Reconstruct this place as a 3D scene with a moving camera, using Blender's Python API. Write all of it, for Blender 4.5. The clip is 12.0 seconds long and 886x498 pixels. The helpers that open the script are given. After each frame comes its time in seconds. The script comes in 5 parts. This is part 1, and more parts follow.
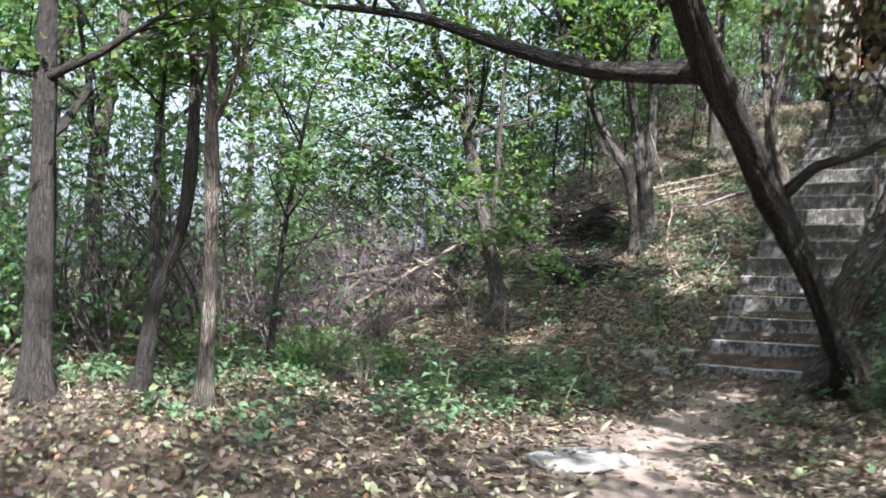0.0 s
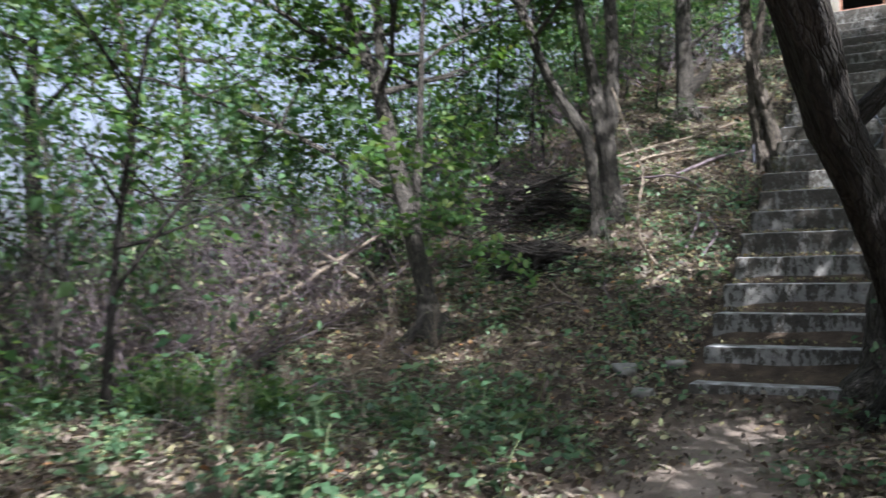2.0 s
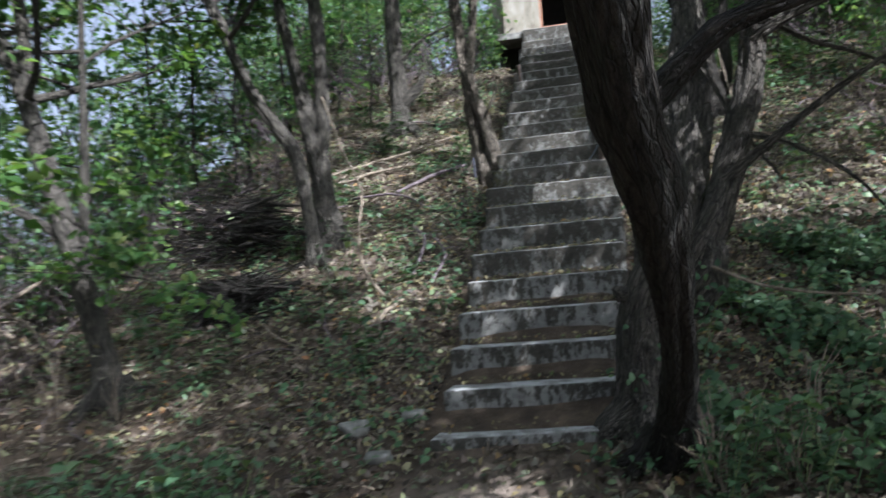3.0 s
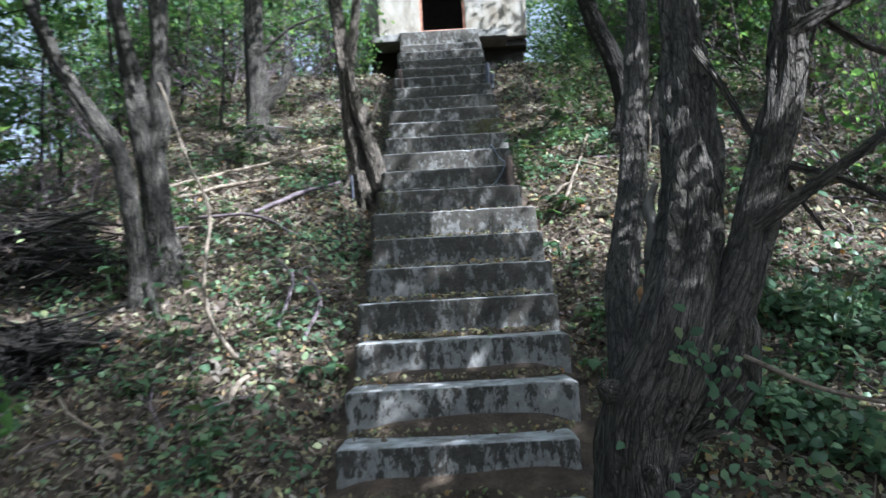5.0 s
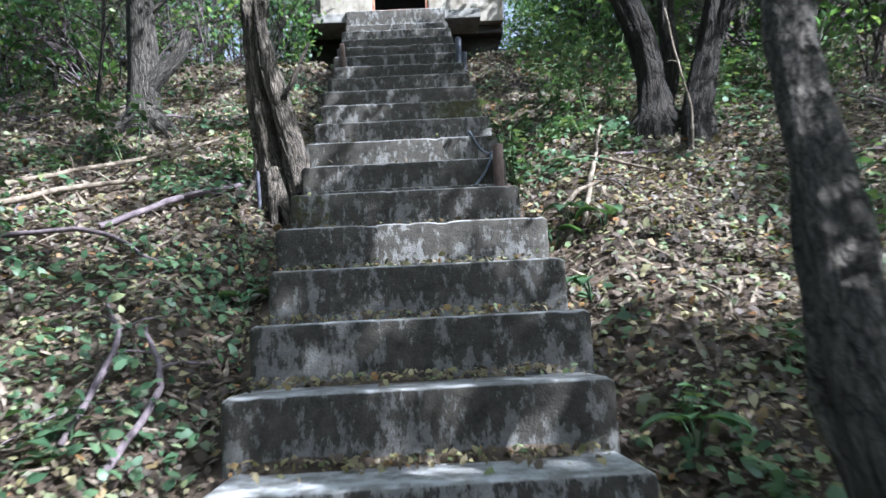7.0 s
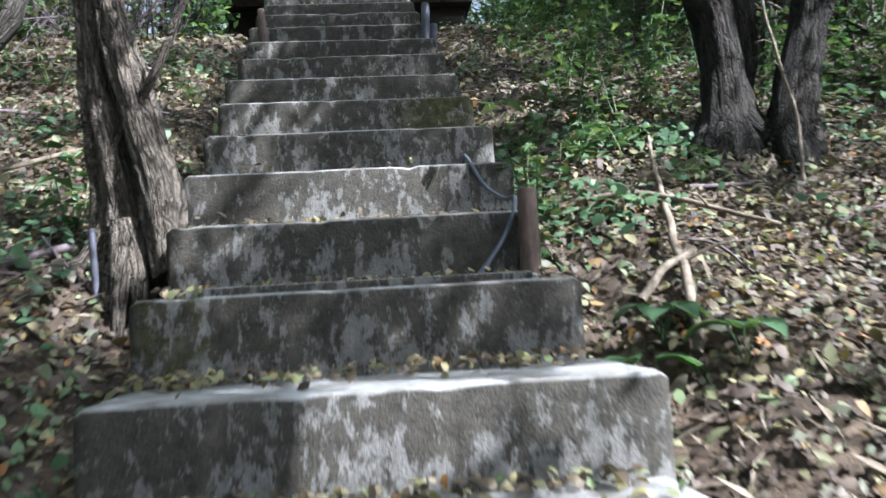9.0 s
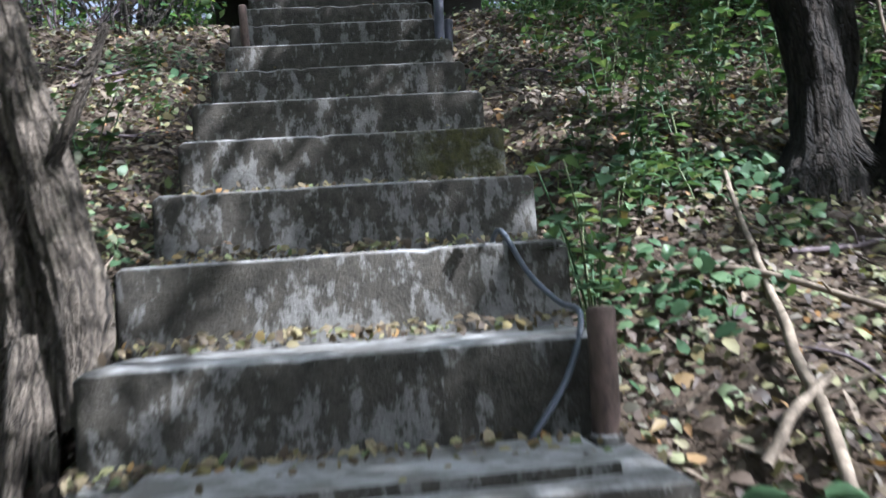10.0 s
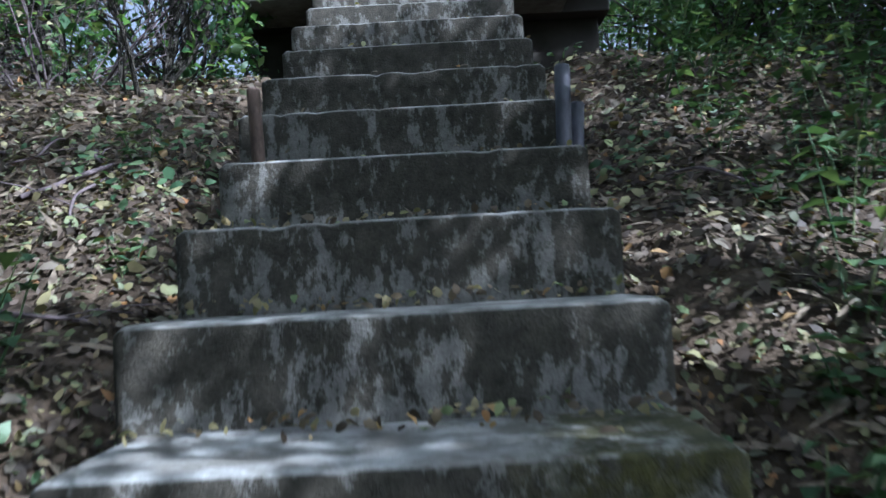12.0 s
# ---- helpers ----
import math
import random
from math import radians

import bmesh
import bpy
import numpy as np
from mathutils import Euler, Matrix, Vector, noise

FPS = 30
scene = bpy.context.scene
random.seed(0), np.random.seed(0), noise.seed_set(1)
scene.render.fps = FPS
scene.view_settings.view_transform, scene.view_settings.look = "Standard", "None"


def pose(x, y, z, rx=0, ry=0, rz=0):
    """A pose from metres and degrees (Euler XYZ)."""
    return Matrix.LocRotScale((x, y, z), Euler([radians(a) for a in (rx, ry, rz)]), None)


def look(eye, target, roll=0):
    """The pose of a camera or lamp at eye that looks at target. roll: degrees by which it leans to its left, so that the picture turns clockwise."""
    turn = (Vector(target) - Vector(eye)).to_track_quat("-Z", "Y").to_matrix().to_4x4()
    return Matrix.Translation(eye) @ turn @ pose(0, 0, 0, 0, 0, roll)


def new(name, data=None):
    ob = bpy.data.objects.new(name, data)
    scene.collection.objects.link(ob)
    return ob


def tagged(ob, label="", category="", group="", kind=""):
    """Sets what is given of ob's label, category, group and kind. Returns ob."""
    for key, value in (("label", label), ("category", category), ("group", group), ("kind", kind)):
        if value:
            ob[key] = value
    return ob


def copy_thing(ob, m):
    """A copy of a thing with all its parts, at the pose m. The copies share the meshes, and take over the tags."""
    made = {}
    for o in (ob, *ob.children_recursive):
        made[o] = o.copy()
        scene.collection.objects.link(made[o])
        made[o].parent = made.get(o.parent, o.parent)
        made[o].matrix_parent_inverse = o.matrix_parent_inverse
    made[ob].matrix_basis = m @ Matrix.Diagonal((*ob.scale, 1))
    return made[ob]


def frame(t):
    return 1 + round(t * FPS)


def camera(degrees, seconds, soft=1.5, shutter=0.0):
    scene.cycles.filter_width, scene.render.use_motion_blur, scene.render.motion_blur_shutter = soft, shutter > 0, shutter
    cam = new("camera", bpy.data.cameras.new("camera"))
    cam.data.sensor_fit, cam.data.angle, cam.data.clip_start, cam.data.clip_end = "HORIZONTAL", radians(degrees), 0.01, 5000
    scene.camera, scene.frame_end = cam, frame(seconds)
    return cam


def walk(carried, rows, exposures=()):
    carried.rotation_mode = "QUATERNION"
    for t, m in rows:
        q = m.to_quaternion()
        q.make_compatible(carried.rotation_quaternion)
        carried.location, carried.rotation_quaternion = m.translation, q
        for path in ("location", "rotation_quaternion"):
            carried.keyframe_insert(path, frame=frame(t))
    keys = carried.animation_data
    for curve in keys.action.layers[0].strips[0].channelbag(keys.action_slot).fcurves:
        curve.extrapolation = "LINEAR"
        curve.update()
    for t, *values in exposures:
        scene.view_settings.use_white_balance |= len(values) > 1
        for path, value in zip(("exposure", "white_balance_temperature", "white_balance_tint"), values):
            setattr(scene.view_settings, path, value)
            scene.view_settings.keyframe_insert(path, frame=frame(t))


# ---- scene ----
cam = camera(54.8, 12.0, shutter=0.5)
PATH = [
    (0, (1.459, -5.522, 0.627), (0.39, -3.836, 0.746), 2.7),
    (0.5, (1.287, -5.045, 0.668), (0.165, -3.394, 0.786), -2.1),
    (1, (1.109, -4.639, 0.693), (-0.083, -3.04, 0.841), 0.2),
    (1.5, (0.945, -4.107, 0.722), (-0.184, -2.462, 0.864), -1.1),
    (2, (0.743, -3.633, 0.736), (-0.249, -1.899, 0.84), -0.2),
    (2.5, (0.569, -3.118, 0.806), (-0.151, -1.255, 0.922), -3.0),
    (2.7, (0.52, -2.914, 0.825), (-0.022, -0.992, 0.946), -5.0),
    (4.5, (0.031, -1.672, 1.112), (-0.05, 0.322, 1.251), -1.6),
    (5, (-0.029, -1.218, 1.143), (-0.053, 0.777, 1.285), -3.2),
    (5.5, (-0.034, -0.641, 1.213), (0.15, 1.351, 1.228), -2.9),
    (6, (-0.056, -0.125, 1.279), (0.037, 1.867, 1.432), -0.4),
    (6.5, (-0.045, 0.466, 1.28), (0.04, 2.452, 1.502), -3.4),
    (8.5, (0.0, 2.388, 1.766), (0.053, 4.382, 1.906), -1.5),
    (9, (-0.058, 2.836, 1.931), (0.158, 4.819, 2.08), -3.5),
    (9.5, (-0.034, 3.217, 2.119), (0.138, 5.204, 2.261), -3.8),
    (10, (-0.007, 3.544, 2.317), (0.184, 5.533, 2.395), -4.0),
    (10.5, (0.038, 3.931, 2.518), (0.16, 5.921, 2.685), -2.6),
    (11, (0.071, 4.289, 2.704), (0.148, 6.285, 2.796), -4.1),
    (11.5, (0.069, 4.66, 2.868), (0.089, 6.656, 2.985), -2.7),
    (12, (0.055, 4.999, 3.049), (0.053, 6.997, 3.127), -3.2),
]
EXPOSURES = [(0, 2.42, 5550, 15), (1.5, 2.0, 5500, 15), (2.5, 1.75, 5400, 13), (4.5, 2.08, 5050, 10), (6.5, 2.25, 5050, 12), (9.2, 2.22, 5250, 13), (10.2, 1.85, 5200, 14), (11, 1.58, 5120, 14), (12, 1.58, 4830, 10)]
walk(cam, [(t, look(eye, target, roll)) for t, eye, target, roll in PATH], EXPOSURES)

# ---- world, sun ----
SUN_FROM = Vector((0.66, -0.52, 0.72)).normalized()
world = bpy.data.worlds.new("world")
scene.world = world
world.use_nodes = True
wn = world.node_tree
sky = wn.nodes.new("ShaderNodeTexSky")
sky.sky_type, sky.sun_disc = "NISHITA", False
sky.sun_elevation, sky.sun_rotation = math.asin(SUN_FROM.z), math.atan2(SUN_FROM.x, SUN_FROM.y)
sky.dust_density, sky.air_density = 7.0, 1.0
grey = wn.nodes.new("ShaderNodeRGBToBW")
haze = wn.nodes.new("ShaderNodeMix")
haze.data_type = "RGBA"
haze.inputs[0].default_value = 0.72
wn.links.new(sky.outputs["Color"], grey.inputs["Color"])
wn.links.new(sky.outputs["Color"], haze.inputs[6])
wn.links.new(grey.outputs["Val"], haze.inputs[7])
wn.links.new(haze.outputs[2], wn.nodes["Background"].inputs["Color"])
wn.nodes["Background"].inputs["Strength"].default_value = 0.1
sun = new("sun", bpy.data.lights.new("sun", "SUN"))
sun.data.energy, sun.data.angle, sun.data.color = 5.0, radians(0.6), (1, 0.93, 0.82)
sun.matrix_world = look(SUN_FROM * 30, (0, 0, 0))


# ---- materials ----
class Nodes:
    """Short calls to wire one material."""

    def __init__(self, name):
        self.mat = bpy.data.materials.new(name)
        self.mat.use_nodes = True
        self.tree = self.mat.node_tree
        self.bsdf = self.tree.nodes["Principled BSDF"]
        self.out = self.tree.nodes["Material Output"]

    def add(self, kind, **inputs):
        n = self.tree.nodes.new("ShaderNode" + kind)
        for key, value in inputs.items():
            self.put(n.inputs[key.replace("_", " ")], value)
        return n

    def put(self, socket, value):
        if isinstance(value, bpy.types.NodeSocket):
            self.tree.links.new(value, socket)
        elif isinstance(value, tuple) and len(value) == 3 and socket.type == "RGBA":
            socket.default_value = (*value, 1)
        else:
            socket.default_value = value

    def coords(self, scale=(1, 1, 1), world=False):
        if world:
            source = self.add("NewGeometry").outputs["Position"]
        else:
            source = self.add("TexCoord").outputs["Object"]
        m = self.add("Mapping", Vector=source)
        m.inputs["Scale"].default_value = scale
        return m.outputs["Vector"]

    def noise(self, vector, scale, detail=4.0, rough=0.6):
        return self.add("TexNoise", Vector=vector, Scale=scale, Detail=detail, Roughness=rough).outputs["Fac"]

    def ramp(self, fac, stops, hard=False):
        n = self.add("ValToRGB", Fac=fac)
        if hard:
            n.color_ramp.interpolation = "CONSTANT"
        e = n.color_ramp.elements
        while len(e) < len(stops):
            e.new(0.5)
        for k, (at, rgb) in zip(e, stops):
            k.position = at
            k.color = (*rgb, 1) if isinstance(rgb, tuple) else (rgb, rgb, rgb, 1)
        return n.outputs["Color"]

    def mix(self, fac, a, b, mode="MIX"):
        n = self.tree.nodes.new("ShaderNodeMix")
        n.data_type, n.blend_type = "RGBA", mode
        self.put(n.inputs[0], fac)
        self.put(n.inputs[6], a)
        self.put(n.inputs[7], b)
        return n.outputs[2]

    def bump(self, fac, strength, distance=0.01):
        self.put(self.bsdf.inputs["Normal"], self.add("Bump", Height=fac, Strength=strength, Distance=distance).outputs["Normal"])

    def done(self, color, rough=0.85):
        self.put(self.bsdf.inputs["Base Color"], color)
        self.put(self.bsdf.inputs["Roughness"], rough)
        self.bsdf.inputs["Specular IOR Level"].default_value = 0.3
        return self.mat


def leaf_material(name, stops, passing=0.4, rough=0.45):
    n = Nodes(name)
    pick = n.add("NewGeometry").outputs["Random Per Island"]
    color = n.ramp(pick, stops)
    color = n.mix(0.35, color, n.ramp(n.noise(n.coords(world=True), 1.3, 2), [(0.3, 0.25), (0.7, 1.0)]), "MULTIPLY")
    n.done(color, rough)
    tr = n.add("BsdfTranslucent", Color=n.mix(1.0, color, (1.0, 1.0, 0.45), "MULTIPLY"))
    mixer = n.add("MixShader", Fac=passing)
    n.tree.links.new(n.bsdf.outputs[0], mixer.inputs[1])
    n.tree.links.new(tr.outputs[0], mixer.inputs[2])
    n.tree.links.new(mixer.outputs[0], n.out.inputs["Surface"])
    return n.mat


def bark_material(name, dark, light, patch):
    n = Nodes(name)
    grain = n.add("Attribute")
    grain.attribute_name = "grain"

    def along(z):
        m = n.add("Mapping", Vector=grain.outputs["Vector"])
        m.inputs["Scale"].default_value = (1, 1, z)
        return m.outputs["Vector"]

    ridges = n.noise(along(0.16), 60, 6, 0.72)
    plates = n.add("TexVoronoi", Vector=n.mix(0.03, along(0.2), n.add("TexNoise", Vector=along(0.5), Scale=18.0).outputs["Color"]), Scale=46.0)
    plates.feature = "DISTANCE_TO_EDGE"
    crack = n.ramp(plates.outputs["Distance"], [(0.02, 0.0), (0.16, 1.0)])
    blotch = n.noise(along(0.7), 5, 4)
    lichen = n.noise(along(0.6), 22, 5, 0.7)
    fine = n.noise(along(0.5), 150, 3)
    color = n.ramp(ridges, [(0.36, dark), (0.62, light)])
    color = n.mix(n.ramp(blotch, [(0.48, 0.0), (0.62, 0.65)]), color, patch)
    color = n.mix(n.ramp(lichen, [(0.6, 0.0), (0.68, 0.5)]), color, tuple(min(0.4, c * 1.7) for c in light))
    color = n.mix(0.65, color, n.ramp(crack, [(0.0, 0.22), (1.0, 1.0)]), "MULTIPLY")
    color = n.mix(0.5, color, n.ramp(fine, [(0.35, 0.35), (0.62, 1.0)]), "MULTIPLY")
    n.bump(n.mix(0.5, n.mix(0.5, ridges, crack), fine), 1.0, 0.05)
    return n.done(color, 0.92)


def soil_material():
    n = Nodes("soil_mat")
    v = n.coords(world=True)
    big, mid, fine = n.noise(v, 0.9, 3), n.noise(v, 7, 5), n.noise(v, 60, 4, 0.7)
    forest = n.ramp(mid, [(0.3, (0.03, 0.021, 0.014)), (0.5, (0.07, 0.05, 0.033)), (0.72, (0.13, 0.095, 0.065))])
    trodden = n.ramp(mid, [(0.3, (0.17, 0.13, 0.1)), (0.7, (0.3, 0.245, 0.2))])
    worn = n.add("Attribute")
    worn.attribute_name = "worn"
    color = n.mix(worn.outputs["Fac"], forest, trodden)
    color = n.mix(0.6, color, n.ramp(fine, [(0.3, 0.4), (0.65, 1.0)]), "MULTIPLY")
    color = n.mix(0.3, color, n.ramp(big, [(0.35, 0.5), (0.65, 1.0)]), "MULTIPLY")
    n.bump(n.mix(0.5, mid, fine), 0.8, 0.03)
    return n.done(color, 0.95)


def concrete_material(name, moss_amount=0.0, reach=((0.1, 0.0), (0.24, 1.0)), paling=0.0):
    n = Nodes(name)
    w = n.coords(world=True)
    streak = n.noise(n.coords((1, 0.4, 0.3), world=True), 17, 5, 0.62)
    broad = n.noise(n.coords((1, 1, 0.55), world=True), 3.2, 4, 0.6)
    grain = n.noise(w, 130, 3, 0.7)
    fine = n.noise(w, 26, 5, 0.7)
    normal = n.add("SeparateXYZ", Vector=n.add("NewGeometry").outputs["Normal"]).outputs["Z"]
    # upward faces take the paler tread colour, upright ones the crusted riser colour
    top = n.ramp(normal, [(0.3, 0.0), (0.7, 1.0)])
    pale = 1 + 9 * paling
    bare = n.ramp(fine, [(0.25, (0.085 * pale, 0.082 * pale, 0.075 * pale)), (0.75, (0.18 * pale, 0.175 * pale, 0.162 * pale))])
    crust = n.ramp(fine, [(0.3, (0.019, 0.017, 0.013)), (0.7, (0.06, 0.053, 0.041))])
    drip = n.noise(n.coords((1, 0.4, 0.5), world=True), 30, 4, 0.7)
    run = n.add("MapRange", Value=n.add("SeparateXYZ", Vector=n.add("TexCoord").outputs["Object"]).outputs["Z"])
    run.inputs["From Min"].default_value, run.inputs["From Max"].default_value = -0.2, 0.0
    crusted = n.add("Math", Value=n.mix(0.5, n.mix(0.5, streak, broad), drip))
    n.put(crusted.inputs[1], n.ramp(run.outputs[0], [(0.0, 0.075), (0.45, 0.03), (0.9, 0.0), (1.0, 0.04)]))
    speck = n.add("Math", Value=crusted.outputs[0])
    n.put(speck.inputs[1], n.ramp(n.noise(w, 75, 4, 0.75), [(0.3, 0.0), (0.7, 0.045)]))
    where = n.ramp(speck.outputs[0], [(0.557 - paling, 0.97), (0.578 - paling, 0.5), (0.602 - paling, 0.05)])
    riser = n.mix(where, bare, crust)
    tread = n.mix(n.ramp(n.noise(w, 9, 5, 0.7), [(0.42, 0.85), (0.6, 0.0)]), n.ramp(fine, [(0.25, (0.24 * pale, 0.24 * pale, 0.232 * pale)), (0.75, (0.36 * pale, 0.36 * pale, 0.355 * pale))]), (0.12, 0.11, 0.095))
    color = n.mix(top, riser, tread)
    if moss_amount:
        moss = n.ramp(n.noise(w, 17, 5, 0.75), [(0.55 - moss_amount, 0.0), (0.7 - moss_amount, 0.95)])
        side = n.add("TexCoord").outputs["Object"]
        x = n.add("SeparateXYZ", Vector=side).outputs["X"]
        shift = n.add("Math", Value=x)
        shift.inputs[1].default_value = 0.6
        sel = n.ramp(shift.outputs[0], [(at + 0.6, k) for at, k in reach])
        color = n.mix(n.mix(1.0, moss, sel, "MULTIPLY"), color, n.ramp(fine, [(0.3, (0.011, 0.012, 0.003)), (0.7, (0.06, 0.056, 0.013))]))
    color = n.mix(0.4, color, n.ramp(grain, [(0.3, 0.5), (0.7, 1.0)]), "MULTIPLY")
    n.bump(n.mix(0.6, fine, grain), 0.55, 0.012)
    return n.done(color, 0.9)


def plain_material(name, a, b, scale=20, rough=0.8, stretch=(1, 1, 1), metal=0.0, bump=0.3):
    n = Nodes(name)
    f = n.noise(n.coords(stretch), scale, 5, 0.65)
    n.bump(f, bump, 0.006)
    n.bsdf.inputs["Metallic"].default_value = metal
    return n.done(n.ramp(f, [(0.3, a), (0.7, b)]), rough)


def plaster_material():
    n = Nodes("plaster_mat")
    v = n.coords((1, 1, 0.35))
    streak, flake = n.noise(v, 7, 5, 0.65), n.noise(n.coords(), 5, 6, 0.7)
    color = n.ramp(streak, [(0.3, (0.1, 0.085, 0.06)), (0.48, (0.19, 0.17, 0.135)), (0.75, (0.29, 0.275, 0.24))])
    color = n.mix(n.ramp(flake, [(0.56, 0.0), (0.62, 0.85)]), color, (0.12, 0.1, 0.07))
    n.bump(flake, 0.5, 0.01)
    return n.done(color, 0.9)


TREAD_LEAF = leaf_material("tread_leaf_mat", [(0.0, (0.045, 0.032, 0.022)), (0.3, (0.1, 0.075, 0.05)), (0.55, (0.18, 0.145, 0.085)), (0.75, (0.25, 0.22, 0.11)), (0.88, (0.13, 0.18, 0.08)), (1.0, (0.28, 0.14, 0.05))], 0.25, 0.6)
SOIL = soil_material()
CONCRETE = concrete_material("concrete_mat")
# lowest steps: less crust, paler bare and tread colours
CONCRETE_PALE = concrete_material("pale_concrete_mat", paling=0.035)
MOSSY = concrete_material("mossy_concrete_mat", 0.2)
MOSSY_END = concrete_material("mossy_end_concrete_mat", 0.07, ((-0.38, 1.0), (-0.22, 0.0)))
PLASTER = plaster_material()
BARK = bark_material("bark_mat", (0.02, 0.017, 0.013), (0.155, 0.136, 0.112), (0.05, 0.045, 0.034))
BARK_GREY = bark_material("grey_bark_mat", (0.026, 0.022, 0.017), (0.185, 0.16, 0.132), (0.075, 0.066, 0.052))
BARK_DARK = bark_material("dark_bark_mat", (0.012, 0.01, 0.008), (0.062, 0.051, 0.04), (0.022, 0.02, 0.013))
BARK_PALE = bark_material("pale_bark_mat", (0.045, 0.035, 0.026), (0.24, 0.2, 0.155), (0.08, 0.066, 0.05))
STICK = plain_material("stick_mat", (0.06, 0.046, 0.033), (0.24, 0.195, 0.145), 30, 0.85, (1, 1, 1))
DEAD_WOOD = plain_material("dead_wood_mat", (0.035, 0.031, 0.026), (0.13, 0.12, 0.105), 22, 0.9, (1, 1, 0.25), 0, 0.8)
SPLIT_WOOD = plain_material("split_wood_mat", (0.24, 0.12, 0.05), (0.46, 0.27, 0.13), 45, 0.85, (1, 1, 0.4))
RUST = plain_material("rust_mat", (0.05, 0.036, 0.03), (0.15, 0.105, 0.085), 40, 0.8, (1, 1, 0.4), 0.2)
GALV = plain_material("grey_steel_mat", (0.06, 0.06, 0.075), (0.13, 0.13, 0.16), 30, 0.6, (1, 1, 0.3), 0.4)
HOSE = plain_material("hose_mat", (0.05, 0.058, 0.072), (0.1, 0.112, 0.135), 25, 0.5)
STONE = plain_material("stone_mat", (0.09, 0.087, 0.078), (0.22, 0.21, 0.19), 12, 0.9, bump=0.6)
WOOD_RED = plain_material("threshold_mat", (0.14, 0.06, 0.035), (0.3, 0.15, 0.09), 18, 0.8, (0.2, 1, 1))
# near-black colour stands in for the shade inside and under the hut
SHADE_BLACK = plain_material("painted_shade_mat", (0.02, 0.018, 0.016), (0.045, 0.04, 0.036), 5, 0.95)
LEAF = leaf_material("leaf_mat", [(0.0, (0.04, 0.09, 0.025)), (0.45, (0.085, 0.165, 0.045)), (0.85, (0.13, 0.21, 0.06)), (1.0, (0.2, 0.24, 0.08))], 0.6)
# bluer than LEAF: distance haze is put into this leaf colour
LEAF_FAR = leaf_material("far_leaf_mat", [(0.0, (0.055, 0.12, 0.06)), (0.5, (0.11, 0.21, 0.1)), (1.0, (0.19, 0.27, 0.12))], 0.64)
HERB = leaf_material("herb_mat", [(0.0, (0.04, 0.08, 0.04)), (0.6, (0.08, 0.145, 0.07)), (0.92, (0.13, 0.2, 0.1)), (1.0, (0.2, 0.22, 0.1))], 0.38)
LITTER = leaf_material("litter_mat", [(0.0, (0.035, 0.026, 0.02)), (0.3, (0.075, 0.054, 0.04)), (0.5, (0.12, 0.09, 0.068)), (0.64, (0.17, 0.15, 0.12)), (0.72, (0.12, 0.145, 0.085)), (0.84, (0.24, 0.21, 0.11)), (0.93, (0.15, 0.2, 0.1)), (1.0, (0.27, 0.13, 0.055))], 0.2, 0.6)


# ---- helpers for meshes ----
rng = np.random.default_rng(7)


def flat_mesh(name, verts, faces, material, smooth=True):
    me = bpy.data.meshes.new(name)
    me.from_pydata([tuple(v) for v in verts], [], faces)
    me.materials.append(material)
    if smooth:
        me.polygons.foreach_set("use_smooth", [True] * len(me.polygons))
    me.update()
    return me


def part(name, me, parent, label="", at=None):
    ob = new(name, me)
    ob.parent = parent
    if at is not None:
        ob.matrix_local = at
    return tagged(ob, label) if label else ob


def base(name, m, label, category, group="", kind=""):
    ob = new(name)
    ob.empty_display_size = 0.1
    ob.matrix_world = m
    return tagged(ob, label, category, group, kind)


def bm_mesh(name, bm, material, smooth=False):
    me = bpy.data.meshes.new(name)
    bm.to_mesh(me)
    bm.free()
    me.materials.append(material)
    if smooth:
        me.polygons.foreach_set("use_smooth", [True] * len(me.polygons))
    return me


def block(x0, x1, y0, y1, z0, z1, bevel=0.01, rough=0.0, cuts=0):
    bm = bmesh.new()
    bmesh.ops.create_cube(bm, size=1, matrix=Matrix.LocRotScale(((x0 + x1) / 2, (y0 + y1) / 2, (z0 + z1) / 2), None, (x1 - x0, y1 - y0, z1 - z0)))
    if bevel:
        bmesh.ops.bevel(bm, geom=list(bm.edges), offset=bevel, segments=2, affect="EDGES", profile=0.6)
    if cuts:
        bmesh.ops.subdivide_edges(bm, edges=[e for e in bm.edges if e.calc_length() > 0.15], cuts=cuts, use_grid_fill=True)
    if rough:
        for v in bm.verts:
            v.co += noise.noise_vector(v.co * 6) * rough
    return bm


